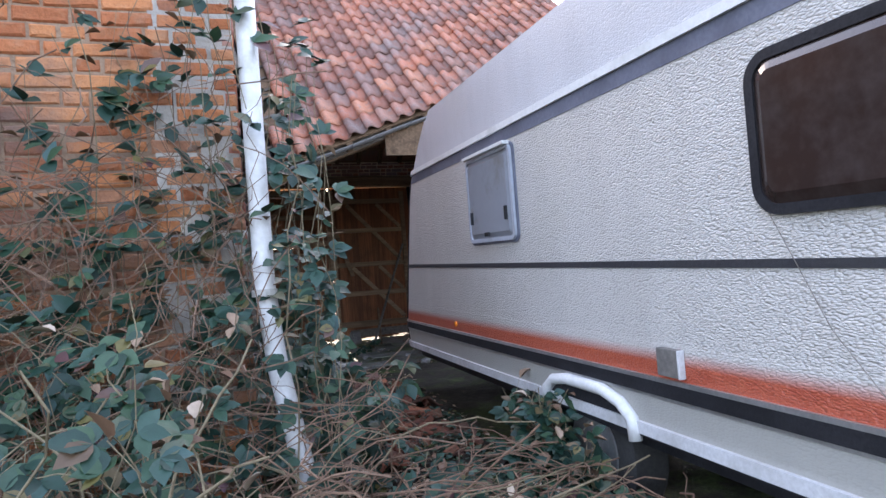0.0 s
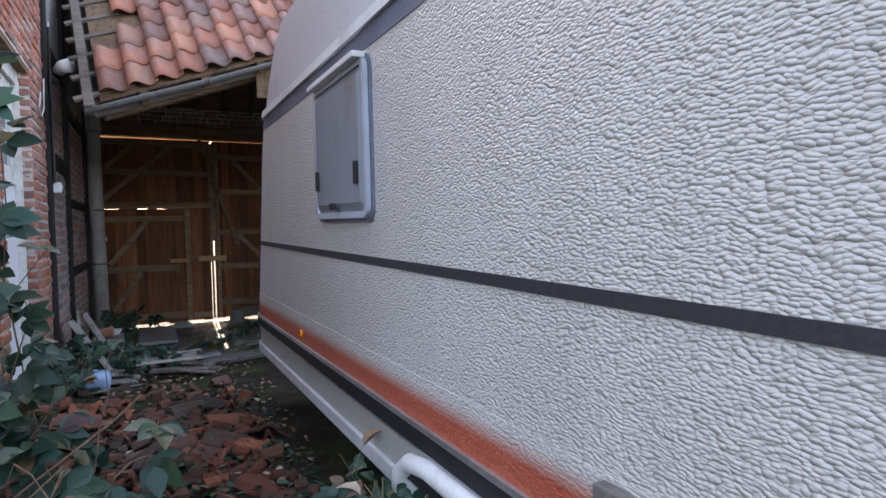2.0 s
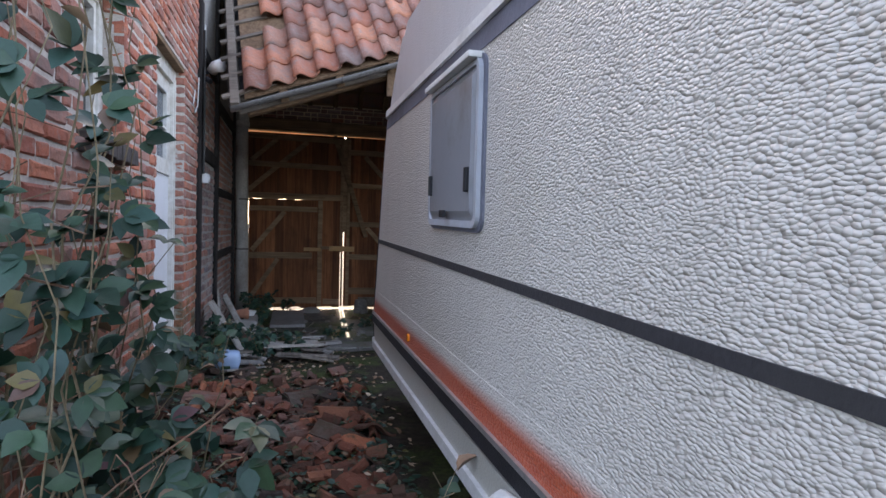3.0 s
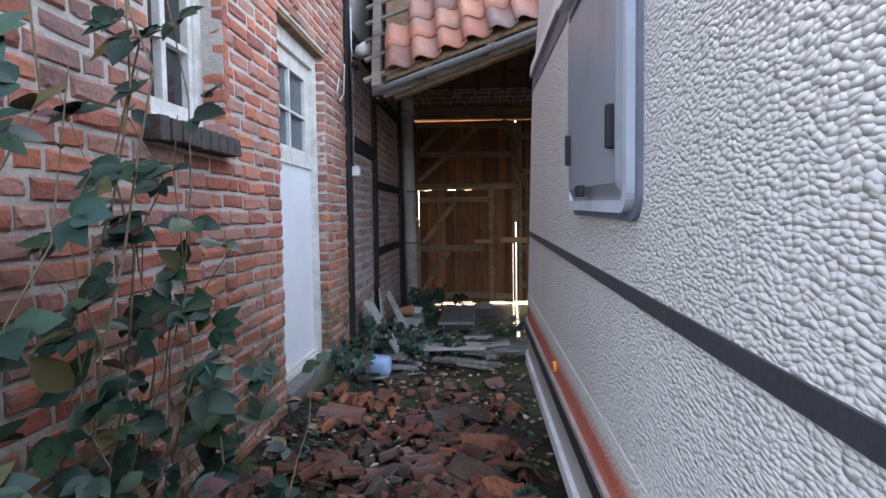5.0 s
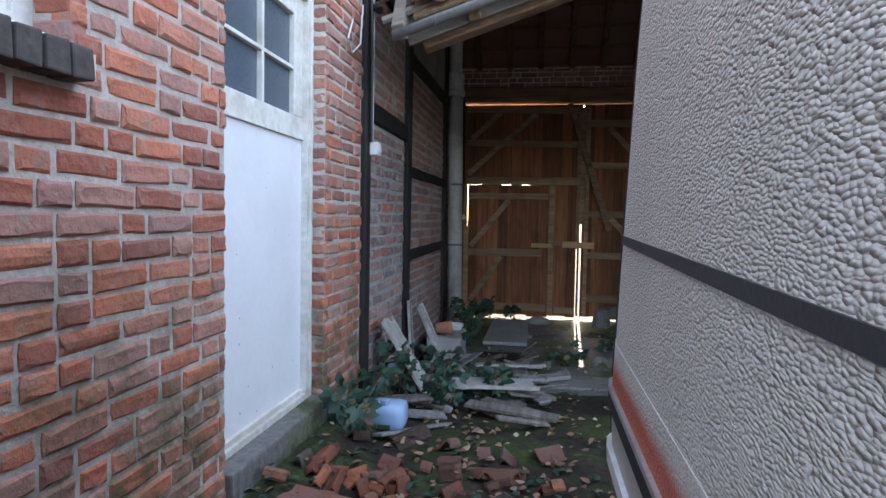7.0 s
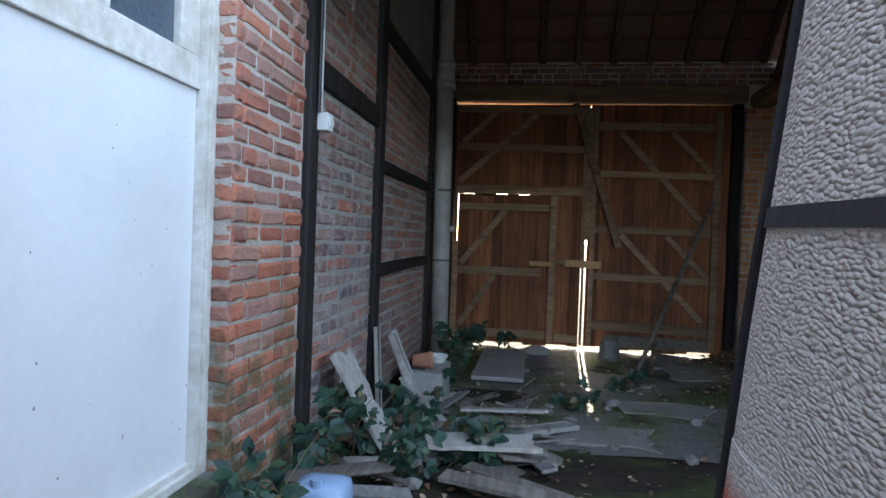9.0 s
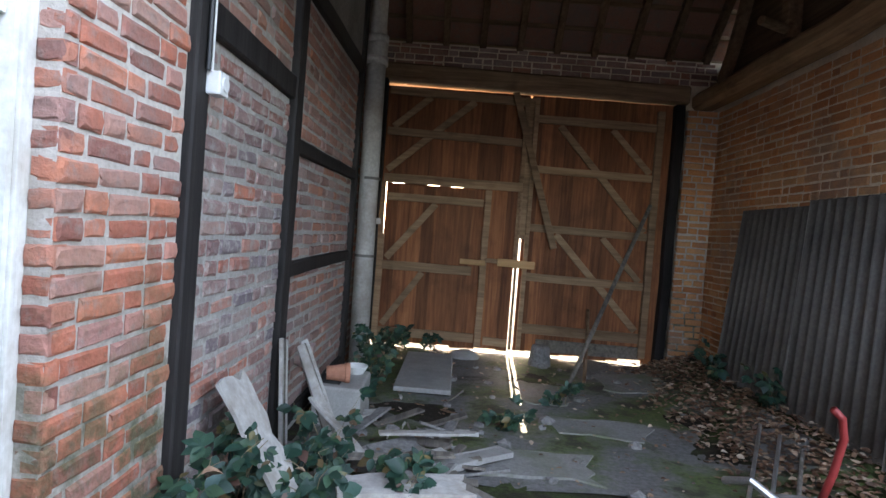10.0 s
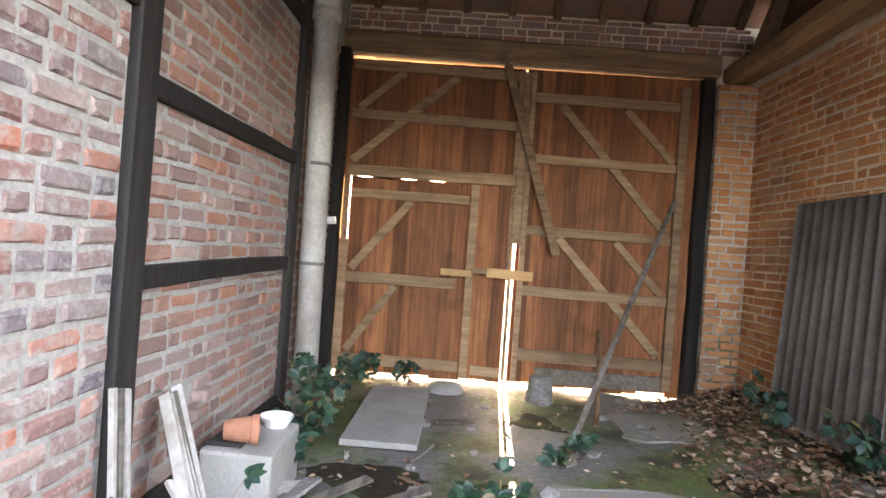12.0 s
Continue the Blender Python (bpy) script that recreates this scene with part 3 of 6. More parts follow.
def bricks(wall, u0, u1, z0, z1, holes, axis, face, sign, material, seed, singles=None, most=280, size=1.0, joint=JOINT, worn=1.25):
    """Bricks in front of a wall: those within the stretch of singles are objects, the rest one mesh."""
    rnd = random.Random(seed + 1)
    V, F, made = [], [], 0
    pool = {}
    for a, b, c, d in brick_layout(u0, u1, z0, z1, holes, seed, size, joint):
        one = singles and singles[0] <= a and b <= singles[1] and singles[2] <= c and d <= singles[3] and made < most
        if one and min(abs(b - a - 0.222 * size + joint), abs(b - a - 0.112 * size + joint)) < 0.002:
            key = (round(b - a, 2), rnd.randrange(9))
            if key not in pool:
                vs, fs = brick_verts(0, b - a, 0, d - c, 0, -sign * 0.05, axis, sign, rnd, worn)
                bm_ = bpy.data.meshes.new("brick")
                bm_.from_pydata(vs, [], fs)
                bm_.materials.append(material)
                pool[key] = bm_
            o = new("brick", pool[key])
            o.location = (face, a, c) if axis == 0 else (a, face, c)
            o.parent = wall
            made += 1
            continue
        vs, fs = brick_verts(a, b, c, d, face, face - sign * 0.05, axis, sign, rnd, worn)
        k = len(V)
        V += vs
        F += [tuple(i + k for i in f) for f in fs]
    if V:
        me_ = bpy.data.meshes.new("brick_courses")
        me_.from_pydata(V, [], F)
        me_.materials.append(material)
        o = new("brick_courses", me_)
        o.parent = wall
        tagged(o, kind="stuff")

# ---- house ----
D_IN, W_IN = -0.10, -0.12
house_holes = [(DOOR0, DOOR1, DOORZ0, DOORZ1), (WIN0, WIN1, WINZ0, WINZ1)]
wall_house = wall_mesh("wall_house", (CORNER, P1A, -0.3, EAVES), 0, -0.36, -0.005, M_MORTAR, "red brick house wall with pale mortar, mossy and darkened foot", house_holes)
wall_end = wall_mesh("wall_house_end", (-6.0, -0.36, -0.3, EAVES), 1, CORNER + 0.006, CORNER + 0.36, M_MORTAR_WARM, "overgrown red brick end wall of the house")
cornerfill = wall_mesh("wall_house_corner", (-0.36, -0.006, -0.3, EAVES), 1, CORNER + 0.006, CORNER + 0.012, M_MORTAR, "brick corner of the house")
wall_inner = wall_mesh("wall_house_inner", (CORNER + 0.36, P1A, -0.3, EAVES), 0, -3.4, -3.2, M_RENDER, "dim rear wall inside the house")
house_ceiling = tagged(obj("ceiling_house", box(B(), -6.0, -0.36, CORNER + 0.36, 9.0, 2.9, 3.0), M_RENDER), "plain ceiling inside the house", "ceiling", kind="structure")
house_roof = tagged(obj("roof_house", prism(B(), [(-6.5, EAVES + 3), (-6.5, EAVES + 3.1), (0.12, EAVES + 0.06), (0.12, EAVES - 0.04)], 1, CORNER - 0.2, 6.5), M_TILE), "clay roof of the house above the yard", "roof", kind="structure")

# door with glazed top light
door = thing("door_1", (D_IN, (DOOR0 + DOOR1) / 2, DOORZ0), "white painted house door, glazed above, flaking at its foot", "door", kind="structure")
fo, fi = [(DOOR0, DOORZ0), (DOOR1, DOORZ0), (DOOR1, DOORZ1), (DOOR0, DOORZ1)], [(DOOR0 + 0.07, DOORZ0 + 0.03), (DOOR1 - 0.075, DOORZ0 + 0.03), (DOOR1 - 0.075, DOORZ1 - 0.13), (DOOR0 + 0.07, DOORZ1 - 0.13)]
part("door_frame", frame_loop(B(), fo, fi, 0, D_IN - 0.08, D_IN + 0.03), M_CREAM, door, "flaking cream door frame")
for k, (o, t) in enumerate(((0.012, 0.012), (0.03, 0.008))):
    part("frame_bead", box(B(), D_IN + 0.03, D_IN + 0.03 + t, DOOR1 - 0.07 + o, DOOR1 - 0.055 + o, DOORZ0 + 0.04, DOORZ1 - 0.1, 0.003), M_CREAM, door)
dl, dr, dm, dt = DOOR0 + 0.072, DOOR1 - 0.077, 1.80, DOORZ1 - 0.132
part("lower_panel", box(B(), D_IN - 0.045, D_IN - 0.002, dl, dr, DOORZ0 + 0.04, dm - 0.012, 0.004), M_WHITEPAINT, door, "white painted panel with specks and dirt")
part("middle_rail", box(B(), D_IN - 0.045, D_IN + 0.006, dl, dr, dm, dm + 0.10, 0.006), M_CREAM, door)
part("rail_bead", box(B(), D_IN - 0.02, D_IN + 0.012, dl, dr, dm - 0.012, dm + 0.004, 0.003), M_CREAM, door)
part("stile", box(B(), D_IN - 0.045, D_IN + 0.005, dr - 0.11, dr, dm + 0.10, dt, 0.005), M_CREAM, door)
part("stile", box(B(), D_IN - 0.045, D_IN + 0.005, dl, dl + 0.09, dm + 0.10, dt, 0.005), M_CREAM, door)
part("top_rail", box(B(), D_IN - 0.045, D_IN + 0.005, dl + 0.09, dr - 0.11, dt - 0.10, dt, 0.005), M_CREAM, door)
part("glazing_bar", box(B(), D_IN - 0.035, D_IN + 0.004, (dl + dr) / 2 - 0.02, (dl + dr) / 2, dm + 0.10, dt - 0.10, 0.003), M_CREAM, door)
part("glazing_bar", box(B(), D_IN - 0.035, D_IN + 0.003, dl + 0.09, dr - 0.11, dm + 0.32, dm + 0.337, 0.003), M_CREAM, door)
part("pane", box(B(), D_IN - 0.03, D_IN - 0.022, dl + 0.09, dr - 0.11, dm + 0.10, dt - 0.10), M_PEBBLE, door, "pebbled obscure glass")
part("weather_board", box(B(), D_IN - 0.04, D_IN + 0.012, dl, dr, DOORZ0 + 0.03, DOORZ0 + 0.055, 0.004), M_CREAM, door, "chipped weather bar")
part("threshold", box(B(), -0.34, 0.03, DOOR0, DOOR1, DOORZ0 - 0.14, DOORZ0, 0.012, 0.004), M_CONC, door, "mossy stone threshold")
part("lintel", box(B(), -0.34, -0.01, DOOR0 - 0.02, DOOR1 + 0.02, DOORZ1 - 0.03, DOORZ1 + 0.05, 0.006), M_OAKX, door, "dark timber lintel")

# window with brick sill
window = thing("window_1", (W_IN, (WIN0 + WIN1) / 2, WINZ0), "white four-light casement window over a dark brick sill", "window", kind="structure")
fo, fi = [(WIN0, WINZ0), (WIN1, WINZ0), (WIN1, WINZ1), (WIN0, WINZ1)], [(WIN0 + 0.05, WINZ0 + 0.06), (WIN1 - 0.06, WINZ0 + 0.06), (WIN1 - 0.06, WINZ1 - 0.05), (WIN0 + 0.05, WINZ1 - 0.05)]
part("window_frame", frame_loop(B(), fo, fi, 0, W_IN - 0.06, W_IN + 0.02), M_CREAM, window, "white flaking frame")
fo, fi = fi, [(WIN0 + 0.085, WINZ0 + 0.10), (WIN1 - 0.095, WINZ0 + 0.10), (WIN1 - 0.095, WINZ1 - 0.085), (WIN0 + 0.085, WINZ1 - 0.085)]
part("sash", frame_loop(B(), fo, fi, 0, W_IN - 0.05, W_IN + 0.008), M_CREAM, window)
wm = (WIN0 + WIN1) / 2
part("glazing_bar", box(B(), W_IN - 0.04, W_IN + 0.01, wm - 0.018, wm + 0.018, WINZ0 + 0.10, WINZ1 - 0.085, 0.004), M_CREAM, window)
part("glazing_bar", box(B(), W_IN - 0.04, W_IN + 0.006, WIN0 + 0.085, WIN1 - 0.095, 2.13, 2.155, 0.004), M_CREAM, window)
for a, b in ((WIN0 + 0.085, wm - 0.018), (wm + 0.018, WIN1 - 0.095)):
    for c, d in ((WINZ0 + 0.10, 2.13), (2.155, WINZ1 - 0.085)):
        part("pane", box(B(), W_IN - 0.03, W_IN - 0.024, a, b, c, d), M_PANE, window)
part("inner_sill", box(B(), W_IN + 0.02, -0.02, WIN0, WIN1, WINZ0 - 0.02, WINZ0 + 0.012, 0.004), M_WHITEPAINT, window, "white ledge")
s = part("window_sill", box(B(), -0.12, 0.05, WIN0 - 0.07, WIN1 + 0.02, WINZ0 - 0.085, WINZ0 - 0.022), M_MORTAR_OLD, window, "sill of dark bricks on edge")
M_DKBRICK = speckle("sill_brick", (0.045, 0.038, 0.035), (0.10, 0.085, 0.075), 40, 0.85, 7)
y = WIN0 - 0.08
while y < WIN1 - 0.03:
    w = 0.066
    part("brick", box(B(), -0.10, 0.068 + random.uniform(-0.004, 0.004), y, y + w, WINZ0 - 0.095 + random.uniform(-0.003, 0.003), WINZ0 - 0.016, 0.006, 0.003), M_DKBRICK, s)
    y += w + 0.009

# timber-framed wall of the barn
wall_frame = wall_mesh("wall_timber_frame", (P1A, BACK + 0.3, -0.3, 5.2), 0, -0.20, -0.009, M_MORTARG, "timber-framed barn wall with limewashed and red brick infill")
frame_t = thing("timber_frame", (0.0, P1B, 0.05), "black tarred posts and rails of the barn wall", "timber frame", kind="structure")
TOPZ = 3.4


def timber(a, b, w, h, name="post", m=None):
    return part(name, bar(B(), a, b, w, h, 0.008, (0, 1, 0) if name == "post" else (1, 0, 0), 0.004), m or M_TAR, frame_t)


timber((-0.02, 7.20, 0.0), (-0.02, 7.20, TOPZ), 0.12, 0.10)
timber((-0.02, 8.45, 0.0), (-0.02, 8.45, TOPZ + 1.2), 0.15, 0.10)
timber((-0.02, 10.45, 0.0), (-0.02, 10.45, TOPZ + 1.2), 0.14, 0.10)
timber((-0.02, 7.26, 2.10), (-0.02, 8.38, 2.10), 0.09, 0.13, "rail")
timber((-0.02, 8.52, 1.80), (-0.02, 10.40, 1.82), 0.09, 0.09, "rail")
timber((-0.02, 8.52, 1.08), (-0.02, 10.40, 1.10), 0.09, 0.09, "rail")
timber((-0.02, 8.52, 2.75), (-0.02, 10.40, 2.78), 0.09, 0.12, "rail")
timber((-0.02, 7.26, 3.0), (-0.02, 8.38, 3.0), 0.09, 0.13, "rail")
timber((-0.02, 8.52, 0.14), (-0.02, 10.40, 0.14), 0.09, 0.10, "sole_plate")
part("render_panel", box(B(), -0.03, 0.004, 8.53, 10.38, 2.82, 4.6, 0.004), M_RENDER, frame_t, "grey rendered upper panel")

# ---- barn shell ----
wall_gate = wall_mesh("wall_gate", (-0.2, RIGHT + 0.3, -0.3, 3.50), 1, BACK + 0.006, BACK + 0.26, M_MORTAR_OLD, "brick gate wall of the barn", [(0.06, 3.30, -0.3, GATEZ)])
wall_right = wall_mesh("wall_right", (6.9, BACK, -0.3, 3.15), 0, RIGHT + 0.006, RIGHT + 0.26, M_MORTAR_OLD, "warm brick side wall of the barn")
gable_l = tagged(obj("gable_left", prism(B(), [(6.9, 2.9), (BACK + 0.25, 3.4), (9.4, 6.0)], 0, -0.19, -0.05), M_RENDER), "rendered left gable inside the barn", "gable", kind="structure")
gable_r = tagged(obj("gable_right", prism(B(), [(6.9, 3.15), (BACK + 0.25, 3.15), (9.4, 6.0)], 0, RIGHT + 0.02, RIGHT + 0.2), M_OAK), "dark boarded right gable inside the barn", "gable", kind="structure")
pier = tagged(obj("gate_pier", box(B(), 3.40, RIGHT - 0.004, BACK - 0.16, BACK + 0.004, -0.2, 2.92), M_MORTAR), "sunlit brick pier beside the gate, limewashed foot", "pier", kind="structure")
lintel_beam = tagged(obj("gate_beam", bar(B(), (-0.05, BACK - 0.04, 3.12), (3.42, BACK - 0.04, 3.09), 0.22, 0.20, 0.02, (0, 1, 0), 0.006), M_OAKX), "heavy oak beam above the gate", "beam", kind="structure")
plate_r = tagged(obj("wall_plate", bar(B(), (3.60, BACK + 0.1, 3.02), (3.62, 6.9, 3.10), 0.24, 0.22, 0.06, (1, 0, 0), 0.035), M_OAK_LIT), "crooked oak wall plate along the side wall", "beam", kind="structure")
post_r = tagged(obj("gate_post", bar(B(), (3.335, BACK - 0.06, 0.0), (3.335, BACK - 0.06, 2.98), 0.11, 0.12, 0.01, (1, 0, 0), 0.008), M_TAR), "dark hinge post of the gate", "post", kind="structure")
post_l = tagged(obj("gate_post", bar(B(), (0.02, BACK - 0.25, 0.0), (0.02, BACK - 0.25, 3.0), 0.14, 0.14, 0.01, (1, 0, 0), 0.008), M_TAR), "dark hinge post beside the downpipe", "post", kind="structure")

# back slope of the roof: rafters, battens and tile undersides
roof_b = thing("roof_back", (1.8, BACK, 3.3), "open barn roof of rafters, battens and clay tiles seen from below", "roof", kind="structure")
RY, RZ = 9.3, 6.0
part("tile_cover", prism(B(), [(BACK + 0.5, 3.16), (BACK + 0.5, 3.22), (RY, RZ + 0.16), (RY, RZ + 0.10)], 0, -0.3, RIGHT + 0.4), M_TILE, roof_b)
sl = Vector((0, RY - BACK - 0.2, RZ - 3.36)).normalized()
for i in range(10):
    x = 0.25 + 0.42 * i
    part("rafter", bar(B(), (x, BACK + 0.2, 3.36), (x, RY, RZ), 0.075, 0.10, 0.006, (1, 0, 0), 0.006), M_OAK, roof_b)
for i in range(12):
    p = Vector((0, BACK + 0.16, 3.44)) + sl * (0.12 + 0.30 * i)
    part("batten", bar(B(), (-0.2, p.y, p.z), (RIGHT + 0.2, p.y, p.z), 0.03, 0.045, 0), M_OAKX, roof_b)

# ---- front slope of the barn roof, its eaves climb to the right ----
E0, EU = Vector((0.44, 6.66, 2.49)), Vector((1.0, 0.12, 0.38)).normalized()
EV = Vector((-0.10, 0.70, 0.71)).normalized()
EN = EU.cross(EV).normalized()
roof_f = thing("roof_front", tuple(E0), "barn roof of worn red clay pantiles with a few slipped at its edge", "roof", kind="structure")
PW, PH = 0.205, 0.285
tile_pool = []
for k in range(6):
    rnd = random.Random(k)
    nu, nv = 12, 3
    V, F = [], []
    for side in (0, 1):
        for j in range(nv + 1):
            for i in range(nu + 1):
                u, v = i / nu, j / nv
                w = 0.034 * math.sin(2 * math.pi * (u * 0.96 + 0.05)) + 0.012 * (1 - v) + rnd.uniform(-0.0012, 0.0012)
                q = EU * ((u - 0.03) * PW * 1.12) + EV * ((v * 1.14) * PH - 0.02) + EN * (w + 0.05 - 0.014 * side)
                V.append(tuple(q))
    o_ = (nu + 1) * (nv + 1)
    for j in range(nv):
        for i in range(nu):
            a = j * (nu + 1) + i
            F += [(a, a + 1, a + nu + 2, a + nu + 1), (o_ + a + nu + 1, o_ + a + nu + 2, o_ + a + 1, o_ + a)]
    for i in range(nu):
        F += [(i + 1, i, o_ + i, o_ + i + 1)]
    for j in range(nv):
        a, b = j * (nu + 1), (j + 1) * (nu + 1)
        F += [(a, b, o_ + b, o_ + a), (b + nu, a + nu, o_ + a + nu, o_ + b + nu)]
    tm = bpy.data.meshes.new("roof_tile")
    tm.from_pydata(V, [], F)
    tm.materials.append(M_TILE)
    for p in tm.polygons:
        p.use_smooth = True
    tile_pool.append(tm)
rnd = random.Random(5)
for j in range(16):
    for i in range(23):
        if j >= 2 and i == 0 or (j, i) in ((3, 1),):
            continue
        o = new("roof_tile", rnd.choice(tile_pool))
        o.parent = roof_f
        o.location = EU * (i * PW + rnd.uniform(-0.004, 0.004)) + EV * (j * PH + rnd.uniform(-0.008, 0.008)) + EN * (rnd.uniform(-0.003, 0.004))
        o.rotation_euler = (rnd.uniform(-0.01, 0.01), rnd.uniform(-0.015, 0.015), rnd.uniform(-0.01, 0.01))


def on_roof(u, v, w=0.0):
    return E0 + EU * u + EV * v + EN * w


# dark deck under the tiles
dk = B()
q = [dk.verts.new(on_roof(*c)) for c in ((-0.02, -0.02, -0.005), (4.7, -0.02, -0.005), (4.7, 4.6, -0.005), (-0.02, 4.6, -0.005))]
w_ = [dk.verts.new(v.co - EN * 0.02) for v in q]
dk.faces.new(q), dk.faces.new(w_[::-1])
for i in range(4):
    dk.faces.new((q[i], w_[i], w_[(i + 1) % 4], q[(i + 1) % 4]))
bmesh.ops.recalc_face_normals(dk, faces=dk.faces)
# near-black sheet added for the shaded gap behind the bare battens
vb = B()
q = [vb.verts.new(on_roof(*c)) for c in ((-0.17, 0.05, -0.10), (0.05, 0.05, -0.10), (0.05, 4.6, -0.10), (-0.17, 4.6, -0.10))]
w_ = [vb.verts.new(v.co - EN * 0.02) for v in q]
vb.faces.new(q), vb.faces.new(w_[::-1])
for i in range(4):
    vb.faces.new((q[i], w_[i], w_[(i + 1) % 4], q[(i + 1) % 4]))
bmesh.ops.recalc_face_normals(vb, faces=vb.faces)
part("verge_boarding", vb, M_TAR, roof_f, "added dark sheet for the shade beside the tiles")
part("roof_deck", dk, M_OAK, roof_f, "dark boards under the tiles")
for j in range(9):
    part("batten", bar(B(), on_roof(-0.20, 0.06 + j * PH, 0.0), on_roof(0.25, 0.06 + j * PH, 0.0), 0.045, 0.025, 0.002, tuple(EV)), M_DIMWOOD, roof_f, "bare grey batten")
part("verge_rafter", bar(B(), on_roof(-0.10, -0.08, -0.03), on_roof(-0.10, 3.6, -0.03), 0.07, 0.09, 0.004, tuple(EU)), M_DIMWOOD, roof_f)
for i in range(9):
    part("rafter", bar(B(), on_roof(0.3 + 0.5 * i, -0.05, -0.08), on_roof(0.3 + 0.5 * i, 4.5, -0.08), 0.07, 0.10, 0.005, tuple(EU)), M_OAK, roof_f)

# added boarding, hidden by the caravan, that keeps top light out of the barn
tagged(obj("front_boarding", prism(B(), [(1.62, 2.62), (RIGHT, 2.62), (RIGHT, 3.66), (1.62, 2.88)], 1, 6.86, 6.90), M_OAK), "added unseen boarding that blocks light under the high eaves", "boarding", kind="structure")

# gutter
gutter = thing("gutter", tuple(on_roof(-0.14, -0.10, -0.02)), "half-round zinc gutter under the roof edge, sloping", "gutter")
gb, seg = B(), 10
rows = []
for k in range(25):
    c = on_roof(-0.14 + 4.8 * k / 24, -0.055, -0.035 + 0.004 * math.sin(k))
    for rr in (0.042, 0.037):
        rows.append([gb.verts.new(c + Vector((0, -1, 0)) * (rr * math.cos(a)) - Vector((0, 0, 1)) * (rr * math.sin(a))) for a in (math.pi * i / seg for i in range(seg + 1))])
for k in range(24):
    for w in (0, 1):
        a, b = rows[2 * k + w], rows[2 * k + 2 + w]
        for i in range(seg):
            gb.faces.new((a[i], a[i + 1], b[i + 1], b[i]))
    for i in (0, seg):
        gb.faces.new((rows[2 * k][i], rows[2 * k + 1][i], rows[2 * k + 3][i], rows[2 * k + 2][i]))
for i in range(seg):
    gb.faces.new((rows[0][i], rows[0][i + 1], rows[1][i + 1], rows[1][i]))
bmesh.ops.recalc_face_normals(gb, faces=gb.faces)
part("trough", gb, M_GUTTER, gutter, smooth=True)
for k in range(4):
    c = on_roof(0.1 + 0.72 * k, -0.055, -0.035)
    part("bracket", tube(B(), [c + Vector((0, -0.045 * math.cos(a), -0.045 * math.sin(a))) for a in (math.pi * i / 8 for i in range(9))], 0.005, 6), M_GUTTER, gutter)
eave_board = tagged(obj("eaves_board", bar(B(), on_roof(-0.1, 0.03, -0.10), on_roof(4.65, 0.03, -0.10), 0.14, 0.03, 0.004, (0, 0, 1)), M_DIMWOOD), "weathered board behind the gutter", "board", kind="structure")
eave_beam = tagged(obj("eaves_beam", bar(B(), on_roof(-0.05, 0.16, -0.22), on_roof(4.65, 0.16, -0.22), 0.16, 0.14, 0.01, (0, 0, 1), 0.004), M_OAKX), "dark beam carrying the front roof", "beam", kind="structure")

# ---- barn gate ----
GY = BACK - 0.03


def gate_board(x0, x1, z0, z1, parent):
    bm = B()
    o_ = random.choice((0.0, 0.004, 0.008))
    box(bm, x0 - 0.002, x1 + 0.002, GY + o_, GY + 0.022 + o_, z0 + random.uniform(-0.035, 0.012), z1, 0.004)
    o = part("board", bm, M_BOARD, parent)
    o.rotation_euler = (0, 0, random.uniform(-0.02, 0.02) * 0)
    return o


def gate_bar(a, b, w, parent, name="rail", d=0.035, m=None, off=0.0):
    y = GY - d / 2 - 0.001 - off
    return part(name, bar(B(), (a[0], y, a[1]), (b[0], y, b[1]), w, d, 0.004, (0, 0, 1) if abs(b[0] - a[0]) > abs(b[1] - a[1]) else (1, 0, 0), 0.002), m or M_BRACE, parent)


leaf_l = thing("gate_leaf", (0.85, GY, 0.1), "tall brown plank barn gate leaf holding a wicket door", "gate")
leaf_r = thing("gate_leaf", (2.4, GY, 0.1), "tall brown plank barn gate leaf with diagonal braces", "gate")
wicket = thing("wicket_door", (0.68, GY, 0.1), "closed plank wicket door in the barn gate, daylight round it", "door")


def planks(x0, x1, z0, z1, parent, w=0.135):
    k = max(1, round((x1 - x0) / w))
    for i in range(k):
        gate_board(x0 + (x1 - x0) * i / k, x0 + (x1 - x0) * (i + 1) / k, z0, z1, parent)


planks(0.05, 1.675, 1.90, 2.985, leaf_l)
planks(1.262, 1.628, 0.09, 1.895, leaf_l)
planks(0.127, 1.256, 0.085, 1.8872, wicket)
planks(1.700, 3.29, 0.08, 2.985, leaf_r)
gate_bar((0.095, 1.30), (0.095, 1.90), 0.055, leaf_l, "stile", 0.03)
gate_bar((0.10, 0.08), (0.10, 1.30), 0.085, leaf_l, "stile", 0.03)
gate_bar((1.70, 1.36), (1.70, 2.95), 0.07, leaf_r, "cover_strip", 0.02)
# left leaf
gate_bar((0.09, 2.93), (1.66, 2.90), 0.09, leaf_l)
gate_bar((0.09, 2.47), (1.66, 2.44), 0.085, leaf_l)
gate_bar((0.09, 1.938), (1.66, 1.938), 0.10, leaf_l, d=0.05)
gate_bar((1.645, 1.99), (1.645, 2.95), 0.05, leaf_l, "stile", 0.05)
gate_bar((1.656, 0.10), (1.656, 1.88), 0.028, leaf_l, "stile", 0.05)
gate_bar((1.632, 1.02), (1.632, 1.93), 0.03, leaf_l, "cover_strip", 0.02)
gate_bar((0.16, 2.52), (0.56, 2.88), 0.07, leaf_l, "brace", 0.03)
gate_bar((0.12, 2.03), (1.06, 2.86), 0.075, leaf_l, "brace", 0.028)
